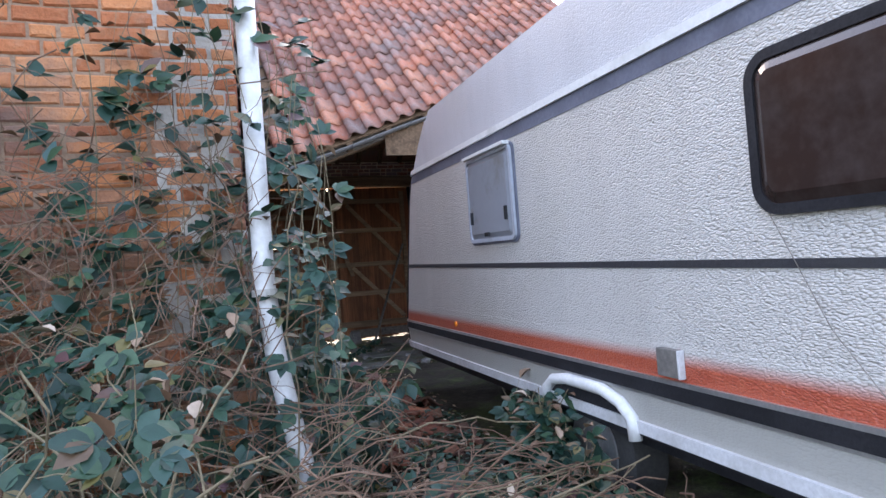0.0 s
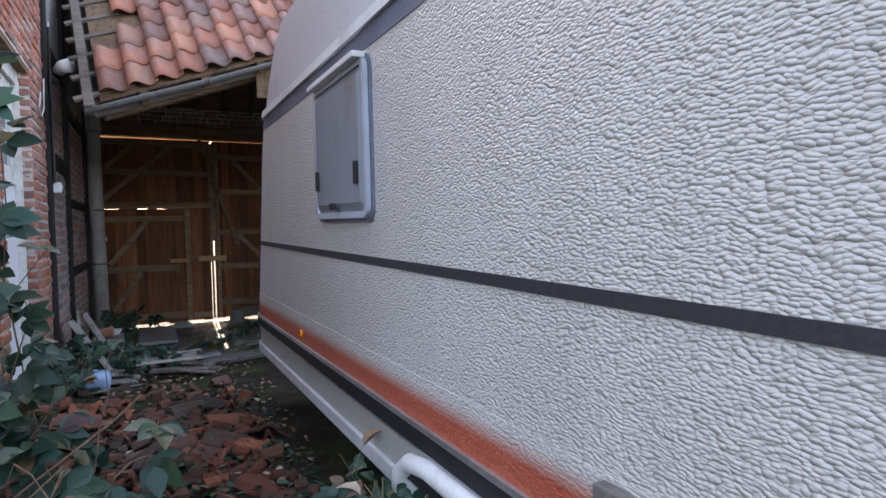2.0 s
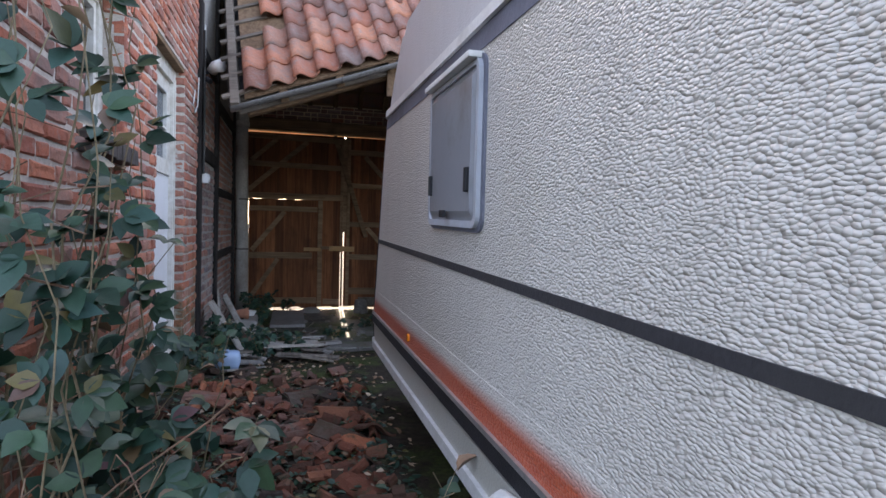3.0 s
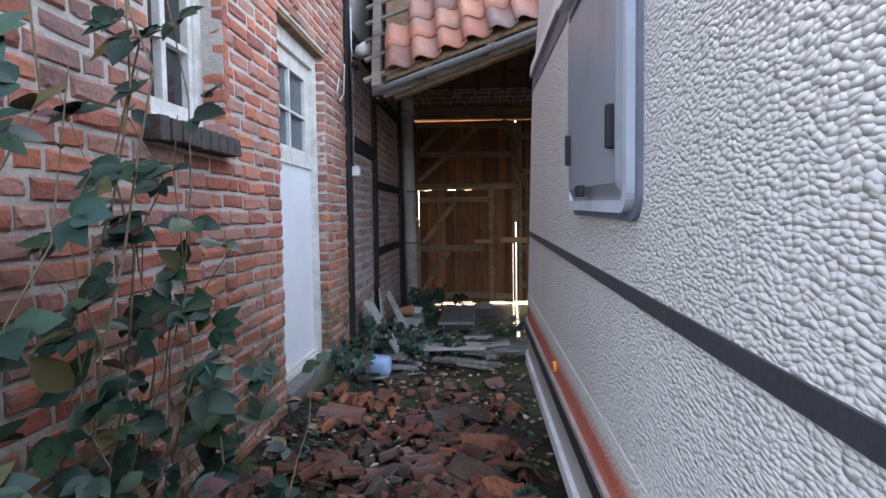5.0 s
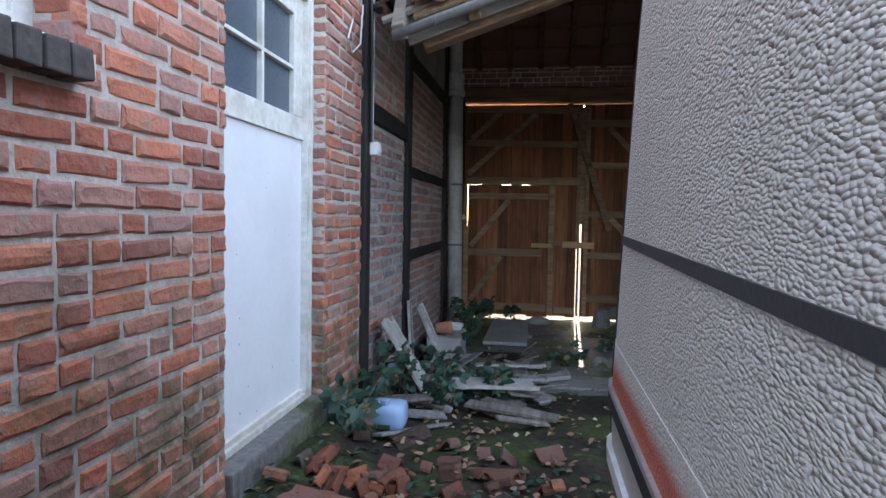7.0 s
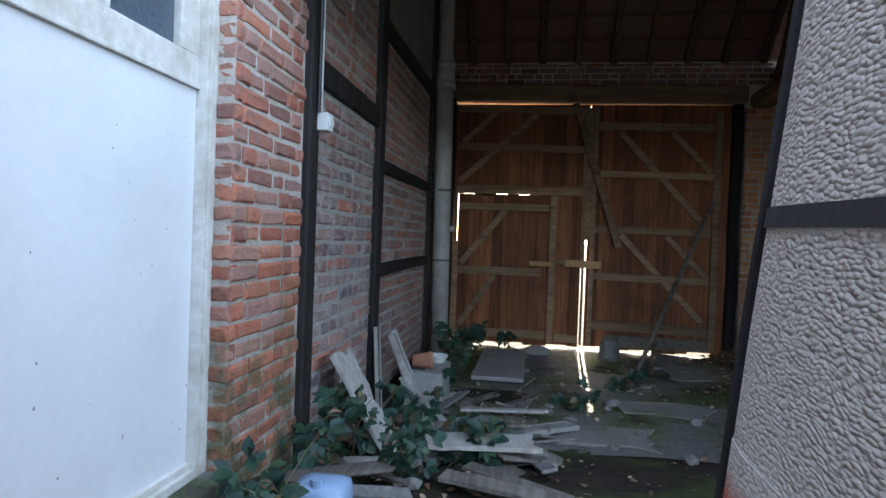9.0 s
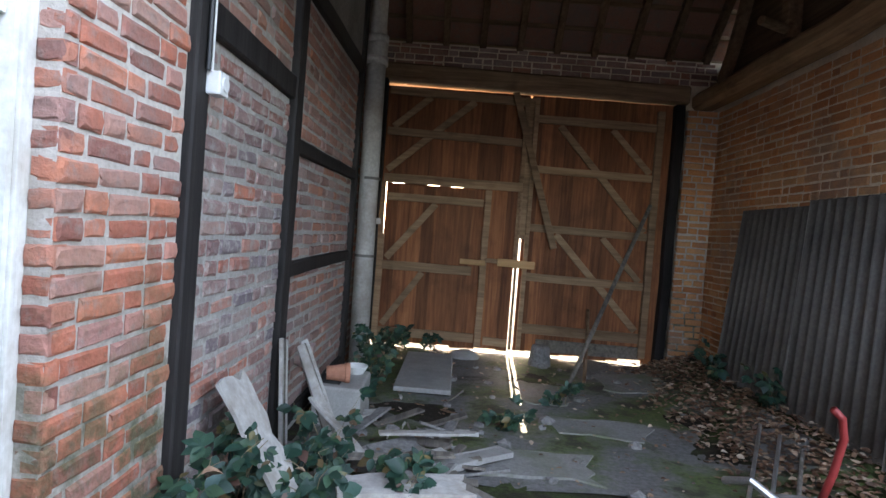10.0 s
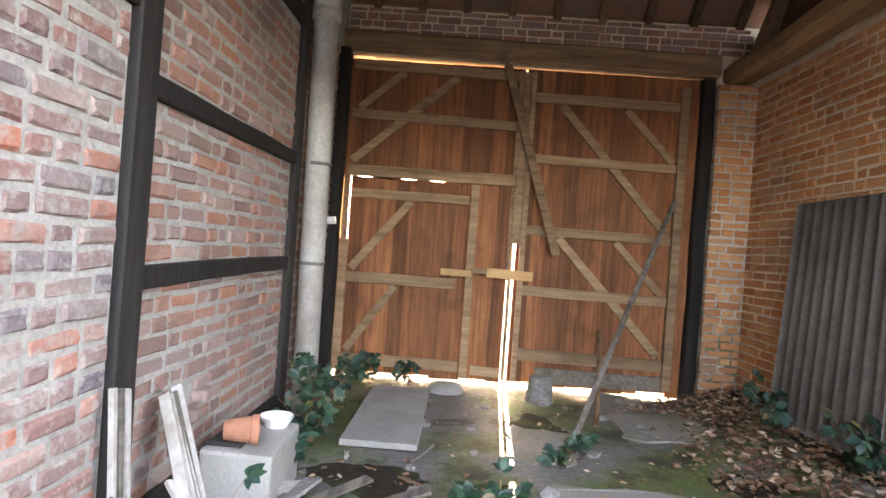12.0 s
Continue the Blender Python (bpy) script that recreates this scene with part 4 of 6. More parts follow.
gate_bar((1.287, 0.10), (1.287, 1.88), 0.075, leaf_l, "stile", 0.05)
gate_bar((1.35, 0.17), (1.62, 0.16), 0.09, leaf_l)
# wicket
gate_bar((0.14, 1.73), (1.24, 1.73), 0.085, wicket)
gate_bar((0.14, 0.95), (1.16, 0.95), 0.10, wicket, d=0.045)
gate_bar((0.14, 0.19), (1.24, 0.19), 0.10, wicket)
gate_bar((0.18, 1.03), (0.70, 1.68), 0.075, wicket, "brace", 0.03)
gate_bar((0.18, 0.27), (0.60, 0.89), 0.07, wicket, "brace", 0.03)
gate_bar((1.02, 1.06), (1.31, 1.055), 0.06, wicket, "latch_block", 0.03, M_PALEWOOD, 0.05)
gate_bar((1.30, 1.09), (1.56, 1.085), 0.05, leaf_l, "latch_rail", 0.03, None, 0.05)
# right leaf
RL, RR = 1.74, 3.10
for z, w in ((2.715, 0.09), (2.15, 0.08), (1.49, 0.085), (0.93, 0.09), (0.34, 0.11)):
    gate_bar((RL, z + 0.01), (RR, z - 0.005), w, leaf_r)
gate_bar((1.755, 0.10), (1.755, 2.95), 0.05, leaf_r, "stile", 0.055)
gate_bar((3.14, 0.12), (3.14, 2.90), 0.08, leaf_r, "stile", 0.055)
gate_bar((2.03, 2.66), (3.06, 1.54), 0.075, leaf_r, "brace", 0.028)
gate_bar((2.62, 2.66), (3.07, 2.20), 0.065, leaf_r, "brace", 0.03)
gate_bar((2.08, 1.44), (3.05, 0.42), 0.075, leaf_r, "brace", 0.028)
gate_bar((2.60, 1.44), (3.05, 0.98), 0.065, leaf_r, "brace", 0.03)
gate_bar((1.44, 1.08), (1.86, 1.07), 0.085, leaf_r, "latch_block", 0.035, M_PALEWOOD, 0.07)
part("foot_board", box(B(), 1.95, 3.12, GY - 0.04, GY - 0.01, 0.10, 0.24, 0.006), M_GREYWOOD, leaf_r, "whitish grey foot board")
stick = tagged(obj("leaning_batten", bar(B(), (1.50, GY - 0.10, 2.98), (2.05, GY - 0.13, 1.28), 0.075, 0.03, 0.003, (1, 0, 0)), M_OAKX), "loose dark batten leaning across the gate", "batten")
pole = tagged(obj("leaning_pole", tube(B(), [(2.07, 10.47, 0.05), (2.57, 11.13, 0.94), (3.08, 11.78, 1.84)], 0.022, 8), M_GREYWOOD), "long weathered pole propped against the gate", "pole")
pole2 = tagged(obj("leaning_pole", tube(B(), [(2.28, 10.75, 0.05), (2.42, 11.4, 0.42), (2.5, 11.82, 0.62)], 0.018, 8), M_OAK), "short dark stick propped behind the long pole", "pole")

# big downpipe in the barn corner
pipe = thing("barn_pipe", (0.11, 10.65, 0.05), "thick weathered grey-white pipe standing in the barn corner", "pipe")
part("shaft", tube(B(), [(0.13, 10.66, 0.02), (0.115, 10.65, 1.5), (0.10, 10.64, 2.9)], 0.088, 20), M_ZINC, pipe, smooth=True)
part("upper_shaft", tube(B(), [(0.10, 10.64, 2.86), (0.09, 10.63, 4.6)], 0.075, 20), M_ZINC, pipe, smooth=True)
for z, r in ((2.86, 0.108), (3.06, 0.10)):
    part("collar", tube(B(), [(0.10, 10.64, z), (0.10, 10.64, z + 0.07)], r, 20), M_ZINC, pipe, smooth=True)
part("sleeve", tube(B(), [(0.10, 10.64, 2.88), (0.10, 10.64, 3.10)], 0.098, 20), M_ZINC, pipe, smooth=True)
for z in (1.08, 1.80):
    part("clamp", tube(B(), [(0.12, 10.65, z), (0.12, 10.65, z + 0.025)], 0.093, 20), M_CORR, pipe)
part("spout_stub", tube(B(), [(0.11, 10.98, 1.42), (0.2, 10.98, 1.43)], 0.03, 10), M_WHITEPL, pipe)

# corrugated sheets leaning on the side wall
corr = thing("corrugated_sheet", (3.5, 9.5, 0.2), "dark grey corrugated fibre-cement sheets leaning on the brick wall", "sheet")
for s_, (ya, yb, zt) in enumerate(((9.78, 10.90, 1.80), (8.70, 9.80, 1.84), (7.6, 8.72, 1.86))):
    cb, k = B(), 120
    rows = []
    for lay in (0, 0.008):
        for zz, xx in ((0.14, 3.37), (zt, 3.70)):
            rows.append([cb.verts.new((xx - lay + 0.020 * (abs(math.sin(math.pi * i / 12)) ** 0.6) - 0.006 * s_, ya + (yb - ya) * i / k - (0.4 if zz < 1 else 0.0) * (1 if s_ == 0 else 1), zz)) for i in range(k + 1)])
    for a, b in ((0, 1), (3, 2), (1, 3), (2, 0)):
        for i in range(k):
            cb.faces.new((rows[a][i], rows[a][i + 1], rows[b][i + 1], rows[b][i]))
    bmesh.ops.recalc_face_normals(cb, faces=cb.faces)
    part("sheet", cb, M_CORR, corr, smooth=True)

# tie beam, struts above the side wall
for a, b, w in (((3.55, 11.3, 3.1), (3.5, 10.3, 4.6), 0.10), ((3.62, 10.2, 3.2), (3.6, 10.2, 4.9), 0.12), ((3.5, 9.0, 3.2), (3.5, 10.0, 4.7), 0.10)):
    tagged(obj("roof_strut", bar(B(), a, b, w, w, 0.008, None, 0.006), M_OAK), "dark oak strut of the roof frame", "strut", kind="structure")
tagged(obj("beam_peg", tube(B(), [(3.62, 10.2, 3.27), (3.30, 10.05, 3.29)], 0.04, 8), M_OAKX), "pale stub of timber over the wall plate", "stub", kind="structure")
tie = tagged(obj("tie_beam", bar(B(), (-0.1, 9.3, 4.6), (RIGHT, 9.3, 4.6), 0.16, 0.18, 0.01), M_OAKX), "dark tie beam under the ridge", "beam", kind="structure")

# ---- caravan ----
CX, CW = 1.40, 2.15
van = thing("caravan", (CX + CW / 2, 3.0, 0.2), "old cream caravan with hammered skin, orange band and mouldy trims", "caravan")
FRONT, YC, REAR = 5.72, 5.47, -0.75


def van_outline(y_in=0.0, inset=0.0):
    """Plan of the body, with rounded corners, counter-clockwise."""
    r, pts = 0.28, []
    for cx, cy, a0 in ((CX + CW - r, FRONT - r, 0), (CX + r, FRONT - r, 90), (CX + r, REAR + r, 180), (CX + CW - r, REAR + r, 270)):
        for i in range(7):
            a = radians(a0 + 15 * i)
            pts.append((cx + (r - inset) * math.cos(a), cy + (r - inset) * math.sin(a)))
    return pts


def front_at(z):
    """How far the nose leans back at a height."""
    if z < 0.9:
        return 0.12 * (0.9 - z) / 0.3
    return 0.38 * (z - 0.9) + 0.75 * max(0.0, (z - 1.85) / 0.8) ** 2.2


def shell(z0, z1, grow, material, name, label="", steps=1, smooth_=False):
    bm, rings = B(), []
    for k in range(steps + 1):
        z = z0 + (z1 - z0) * k / steps
        ring = []
        for x, y in van_outline(inset=-grow):
            s = max(0.0, (y - (YC - 1.6)) / (FRONT - YC + 1.6))
            b = max(0.0, ((REAR + 1.6) - y) / 1.6)
            ring.append(bm.verts.new((x, y - front_at(z) * s ** 1.5 + front_at(z) * b ** 1.5, z)))
        rings.append(ring)
    n = len(rings[0])
    for a, b in zip(rings, rings[1:]):
        for i in range(n):
            bm.faces.new((a[i], a[(i + 1) % n], b[(i + 1) % n], b[i]))
    bm.faces.new(rings[0][::-1])
    bm.faces.new(rings[-1])
    return part(name, bm, material, van, label)


ZB, ZL, ZK, ZO, ZS, ZBAND, ZT = 0.778, 0.895, 0.95, 1.09, 1.375, 2.06, 2.54


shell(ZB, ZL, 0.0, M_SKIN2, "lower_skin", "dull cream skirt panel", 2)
shell(ZL, ZK, 0.012, M_BLACKRUB, "rub_rail", "black rubber rub rail")
shell(ZK - 0.004, ZK + 0.012, 0.014, M_ALU, "rub_rail_edge", "thin bright edging")
shell(ZL - 0.012, ZL, 0.006, M_ALU, "rub_rail_edge")
shell(ZK + 0.012, ZO, 0.002, M_ORANGEFADE, "orange_band", "orange band sprayed out to cream", 2)
shell(ZO, ZS, 0.0, M_SKIN, "side_skin", "cream hammered aluminium skin", 2)
shell(ZS, ZS + 0.026, 0.004, M_STRIP, "black_strip", "black textured strip")
shell(ZS + 0.026, ZBAND, 0.0, M_SKIN, "side_skin", "cream hammered aluminium skin", 6)
shell(ZBAND, ZBAND + 0.065, 0.003, M_BLUEGREY, "blue_band", "blue-grey band under the roof")
shell(ZBAND + 0.065, ZBAND + 0.10, 0.016, M_WHITEPL, "drip_rail", "mouldy white drip rail")
shell(ZBAND + 0.10, ZT - 0.06, -0.004, M_ROOFSKIN, "roof_side", "smooth cream roof skin", 6)
shell(ZT - 0.06, ZT, -0.012, M_ROOFSKIN, "roof_edge", "", 3)
shell(ZB - 0.045, ZB, 0.016, M_RAIL, "sill_rail", "pale aluminium sill rail")
shell(ZB - 0.055, ZB - 0.045, 0.010, M_BLACKRUB, "sill_rail_lip")
shell(ZB - 0.13, ZB - 0.055, -0.08, M_BLACKRUB, "underframe", "dark underframe")

for sx in (CX, CX + CW):
    k_ = -1 if sx == CX else 1
    pts = []
    for i in range(15):
        z = ZB + (ZBAND - ZB) * i / 14
        pts.append((sx - k_ * 0.28 + k_ * 0.28 * 0.93, FRONT - 0.28 + 0.28 * 0.40 - front_at(z) * 0.86, z))
    part("corner_trim", tube(B(), pts, 0.011, 8), M_BLACKRUB, van, "black corner trim")
# wheel arch trim and wheel
AY0, AY1, AZ = 2.30, 2.98, 0.86
arch = [(AY1, 0.72), (AY1 - 0.01, 0.79), (AY1 - 0.08, AZ - 0.02), (AY1 - 0.2, AZ), (AY0 + 0.2, AZ), (AY0 + 0.08, AZ - 0.03), (AY0 + 0.01, 0.78), (AY0, 0.70)]
part("wheel_arch", tube(B(), [(CX - 0.016, y, z) for y, z in arch], 0.026, 12), M_WHITEPL, van, "grubby white wheel arch moulding", True)
# flat black sheet across the arch stands for the shade inside it
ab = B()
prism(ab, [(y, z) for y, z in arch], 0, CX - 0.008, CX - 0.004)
part("arch_recess", ab, M_BLACKRUB, van, "flat black sheet for the shade inside the wheel arch")
tyre = part("wheel", tube(B(), [(CX + 0.03, 2.66, 0.57), (CX + 0.04, 2.66, 0.57), (CX + 0.18, 2.66, 0.57), (CX + 0.19, 2.66, 0.57)], 0.28, 32), M_TYRE, van, "dusty caravan wheel", True)
part("rim", tube(B(), [(CX + 0.022, 2.66, 0.57), (CX + 0.05, 2.66, 0.57)], 0.17, 24), M_ALU, tyre)

# windows
def van_window(y0, y1, z0, z1, r, glass, rubber, label, depth, rim):
    part("window_rubber", frame_loop(B(), rounded(y0, y1, z0, z1, r), rounded(y0 + rim, y1 - rim, z0 + rim, z1 - rim, max(0.01, r - rim)), 0, CX - depth, CX + 0.004), rubber, van, label, False)
    bm = B()
    outer, inner = rounded(y0 + rim, y1 - rim, z0 + rim, z1 - rim, max(0.01, r - rim)), rounded(y0 + rim + 0.03, y1 - rim - 0.03, z0 + rim + 0.03, z1 - rim - 0.03, max(0.01, r - rim - 0.02))
    a = [bm.verts.new((CX - depth * 0.6, p, q)) for p, q in outer]
    b = [bm.verts.new((CX - depth * 0.6 - 0.014, p, q)) for p, q in inner]
    for i in range(len(a)):
        bm.faces.new((a[i], b[i], b[(i + 1) % len(a)], a[(i + 1) % len(a)]))
    bm.faces.new(b[::-1])
    bmesh.ops.recalc_face_normals(bm, faces=bm.faces)
    return part("window_pane", bm, glass, van, "", False)


van_window(0.45, 1.665, 1.52, 1.975, 0.085, M_DARKGLASS, M_BLACKRUB, "black rubber window seal", 0.016, 0.03)
van_window(3.18, 3.81, 1.525, 2.035, 0.045, M_GREYACR, M_WINFRAME, "grey plastic window frame with mould", 0.022, 0.022)
part("window_edge", frame_loop(B(), rounded(3.16, 3.83, 1.512, 2.045, 0.05), rounded(3.185, 3.805, 1.535, 2.03, 0.045), 0, CX - 0.008, CX + 0.003), M_BLUEGREY, van)
part("window_hinge", box(B(), CX - 0.05, CX, 3.20, 3.79, 2.03, 2.05, 0.004), M_WHITEPL, van)
for y in (3.25, 3.73):
    part("window_catch", box(B(), CX - 0.040, CX - 0.02, y - 0.011, y + 0.011, 1.635, 1.71, 0.004), M_BLACKRUB, van, "black window catch")
part("window_handle", box(B(), CX - 0.05, CX - 0.036, 3.47, 3.52, 1.555, 1.58, 0.004), M_BLACKRUB, van)
vent = part("vent_box", box(B(), CX - 0.026, CX + 0.003, 2.02, 2.13, 0.975, 1.08, 0.005), M_CORR, van, "grey metal vent cover")
part("vent_lip", box(B(), CX - 0.030, CX - 0.004, 2.011, 2.02, 0.975, 1.08, 0.002), M_RAIL, vent, "bright edge of the vent cover")
part("reflector", tube(B(), [(CX - 0.012, 4.23, 1.005), (CX + 0.002, 4.23, 1.005)], 0.018, 12), M_AMBER, van, "small amber side marker")
part("guy_line", tube(B(), [(CX - 0.012, 1.62, 1.53), (CX - 0.03, 1.45, 1.22), (CX - 0.05, 1.2, 0.9), (CX - 0.06, 1.0, 0.72), (CX - 0.1, 0.8, 0.12)], 0.0013, 5), M_GREYWOOD, van, "thin slack cord")
jb_ = tube(B(), [(CX + CW / 2, FRONT - 0.1, 0.62), (CX + CW / 2, FRONT + 0.5, 0.60)], 0.04, 10)
part("drawbar", jb_, M_ALU, van)

# the old body sags towards its rear above the waist, and the caravan stands slightly nose-up
for o in van.children_recursive:
    if o.type == "MESH":
        for v in o.data.vertices:
            v.co.z += 0.020 * (v.co.y - 3.3) * smooth(0.95, 1.3, v.co.z)
VAN_AT = Vector((CX, 3.3, 1.388))
van.matrix_world = Matrix.Translation(Vector((1.350, 3.3, 1.300))) @ Matrix.Rotation(radians(0.3), 4, "X") @ Matrix.Translation(van.location - VAN_AT)

# ---- things on the house ----
cable = thing("wall_cable", (0.03, 7.20, 1.9), "black cable run down the tarred post to a white socket", "cable")
part("cable_run", tube(B(), [(0.045, 7.20, 1.88), (0.045, 7.20, 2.4), (0.05, 7.16, 2.8), (0.06, 7.05, 3.1)], 0.010, 8), M_CABLE, cable)
part("cable_run", tube(B(), [(0.045, 7.225, 1.86), (0.046, 7.225, 2.5), (0.04, 7.24, 3.2)], 0.007, 8), M_WHITEPL, cable, "white cable")
part("cable_run", tube(B(), [(0.012, 6.9, 2.55), (0.012, 6.82, 2.42), (0.012, 6.9, 2.36), (0.012, 7.05, 2.45), (0.012, 7.1, 2.7)], 0.005, 6), M_WHITEPL, cable)
socket = thing("wall_socket", (0.045, 7.25, 1.85), "small white surface socket box on the post", "socket")
part("housing", box(B(), 0.03, 0.085, 7.215, 7.295, 1.80, 1.885, 0.008), M_WHITEPL, socket)
part("cover", tube(B(), [(0.085, 7.255, 1.842), (0.092, 7.255, 1.842)], 0.026, 14), M_WHITEPL, socket)
lamp = thing("flood_lamp", (0.06, 7.22, 2.80), "small white wall floodlight with sensor", "lamp")
part("arm", tube(B(), [(0.03, 7.25, 2.78), (0.10, 7.22, 2.79)], 0.016, 8), M_BLACKRUB, lamp)
part("head", tube(B(), [(0.10, 7.24, 2.80), (0.13, 7.20, 2.83), (0.19, 7.13, 2.83)], 0.045, 14, True, 1.25), M_WHITEPL, lamp, "", True)
part("sensor", tube(B(), [(0.06, 7.20, 2.72), (0.10, 7.17, 2.69)], 0.025, 10), M_BLACKRUB, lamp)

downpipe = thing("downpipe", (0.0, 3.18, 0.2), "white painted downpipe with peeling foot, overgrown", "downpipe")
part("shaft", tube(B(), [(0.22, 2.92, 0.12), (0.16, 2.98, 0.55), (0.09, 3.06, 0.95), (0.06, 3.10, 1.3), (0.05, 3.17, 4.3)], 0.045, 16), M_WHITEPIPE, downpipe, smooth=True)
for z in (1.25, 2.9):
    part("clamp", tube(B(), [(0.058, 3.095 + 0.023 * (z - 1.3), z), (0.058, 3.096 + 0.023 * (z - 1.3), z + 0.03)], 0.055, 16), M_ZINC, downpipe)

# ---- things on the floor of the barn ----
slab = tagged(obj("floor_slab", bar(B(), (0.55, 10.6, 0.075), (1.02, 10.6, 0.075), 1.45, 0.04, 0.006, (0.03, 1, 0)), M_SLAB), "long grey concrete slab lying on the barn floor", "slab")


def floor_z(x, y):
    return height(x, y)


def sheet(name, corners, material, label, category, thick=0.02, lift=0.0, ragged=0.02):
    """A flat broken plate lying on the floor, with ragged edges."""
    bm, ring, k = B(), [], len(corners)
    for i in range(k):
        p, q = Vector(corners[i]), Vector(corners[(i + 1) % k])
        for t in (0.0, 0.22, 0.47, 0.74):
            c = p.lerp(q, t)
            c += Vector((random.uniform(-ragged, ragged), random.uniform(-ragged, ragged), 0))
            ring.append((c.x, c.y, floor_z(c.x, c.y) + c.z + lift))
    a = [bm.verts.new((x, y, z + thick)) for x, y, z in ring]
    b = [bm.verts.new((x, y, z - 0.01)) for x, y, z in ring]
    f = [bm.faces.new(a), bm.faces.new(b[::-1])]
    for i in range(len(a)):
        j = (i + 1) % len(a)
        f.append(bm.faces.new((a[i], b[i], b[j], a[j])))
    bmesh.ops.recalc_face_normals(bm, faces=f)
    return tagged(obj(name, bm, material), label, category)


# concrete floor in patches
for x0, x1, y0, y1 in ((0.08, 3.3, 8.2, 11.9),):
    bm, nx_, ny_ = B(), 40, 44
    vs = [[bm.verts.new((x0 + (x1 - x0) * i / nx_, y0 + (y1 - y0) * j / ny_, floor_z(x0 + (x1 - x0) * i / nx_, y0 + (y1 - y0) * j / ny_) + 0.012 - 0.03 * max(0, noise.noise((i * 0.16, j * 0.16, 7))))) for i in range(nx_ + 1)] for j in range(ny_ + 1)]
    for j in range(ny_):
        for i in range(nx_):
            bm.faces.new((vs[j][i], vs[j][i + 1], vs[j + 1][i + 1], vs[j + 1][i]))
    floor = tagged(obj("floor", bm, M_CONC, True), "cracked concrete barn floor grown with bright moss", "floor", kind="structure")

for pts, lab in ((((2.45, 10.55, 0), (2.95, 10.35, 0), (3.0, 11.0, 0), (2.6, 11.3, 0), (2.4, 11.1, 0)), "broken pale concrete plate near the gate"),
                 (((1.75, 9.2, 0), (2.4, 9.15, 0), (2.5, 9.5, 0), (1.8, 9.6, 0)), "flat grey stone plate on the mossy floor"),
                 (((1.55, 9.9, 0), (1.95, 9.8, 0), (2.05, 10.5, 0), (1.65, 10.6, 0)), "pale grey stone plate on the mossy floor"),
                 (((1.2, 8.35, 0), (1.85, 8.3, 0), (1.9, 8.75, 0), (1.3, 8.8, 0)), "mossy stone plate on the floor")):
    sheet("stone_plate", pts, M_PLATE, lab, "stone", 0.022, 0.0, 0.05)
sheet("loose_board", ((0.66, 8.02, 0.08), (0.80, 7.92, 0.08), (1.42, 8.62, 0.04), (1.34, 8.74, 0.04)), M_SLAB, "broken pale board lying in the rubble", "board", 0.022)


def ragged_board(name, foot, top, width, material, label, rnd, thick=0.016, notch=0.0):
    """A broken board from foot to top with splintered ends and an uneven edge."""
    a, b = Vector(foot), Vector(top)
    d = (b - a).normalized()
    side = Vector((0, 1, 0)) - d * d.y
    side.normalize()
    out = d.cross(side)
    n = 8
    left = [a.lerp(b, t / n + (rnd.uniform(-0.03, 0.03) if 0 < t < n else 0)) + side * (-width / 2 + rnd.uniform(-0.006, 0.012)) for t in range(n + 1)]
    right = [a.lerp(b, t / n) + side * (width / 2 + rnd.uniform(-0.012, 0.006) - notch * math.sin(math.pi * min(1, 1.6 * t / n)) * (t % 3 == 1)) for t in range(n + 1)]
    end = [b + side * (width * q) + d * rnd.uniform(-0.05, 0.03) for q in (-0.25, 0.0, 0.2)]
    ring = left + end + right[::-1]
    bm = B()
    p = [bm.verts.new(c + out * thick / 2) for c in ring]
    q = [bm.verts.new(c - out * thick / 2) for c in ring]
    fs = [bm.faces.new(p), bm.faces.new(q[::-1])]
    for k in range(len(p)):
        m = (k + 1) % len(p)
        fs.append(bm.faces.new((p[k], q[k], q[m], p[m])))
    bmesh.ops.recalc_face_normals(bm, faces=fs)
    return tagged(obj(name, bm, material), label, "board")


rnd = random.Random(61)
ragged_board("white_board", (0.40, 7.52, 0.18), (0.08, 7.52, 0.70), 0.27, M_WHITEBOARD, "broken dirty white board leaning by the timber wall", rnd, 0.016, 0.06)
ragged_board("white_board", (0.62, 8.18, 0.12), (0.22, 8.46, 0.36), 0.08, M_WHITEBOARD, "narrow white board leaning on the lath bundle", rnd)
ragged_board("loose_board", (0.55, 7.55, 0.27), (1.12, 7.70, 0.25), 0.22, M_WHITEBOARD, "cracked pale board lying flat in the rubble", rnd, 0.025, 0.05)
ragged_board("loose_board", (0.50, 8.05, 0.20), (1.05, 8.28, 0.17), 0.07, M_GREYWOOD, "thin grey board lying in the rubble", rnd)
ragged_board("loose_board", (0.60, 8.62, 0.14), (1.20, 8.80, 0.12), 0.06, M_WHITEBOARD, "thin pale strip of wood lying on the floor", rnd)
ragged_board("loose_board", (0.70, 7.15, 0.26), (1.25, 7.02, 0.24), 0.12, M_GREYWOOD, "weathered grey board lying across the rubble", rnd, 0.02, 0.03)
for k in range(7):
    m = M_GREYWOOD if k % 2 else M_WHITEBOARD
    tagged(obj("roof_lath", bar(B(), (0.43 + rnd.uniform(-0.01, 0.02), 8.27 + 0.019 * k, 0.06), (0.09 + rnd.uniform(-0.01, 0.01), 8.60 + 0.019 * k, 0.62 + rnd.uniform(-0.02, 0.02)), 0.011, 0.045, 0.002, (0, 1, 0), 0.001), m), "grey lath leaning in a bundle against the wall", "lath", "bundle of laths")
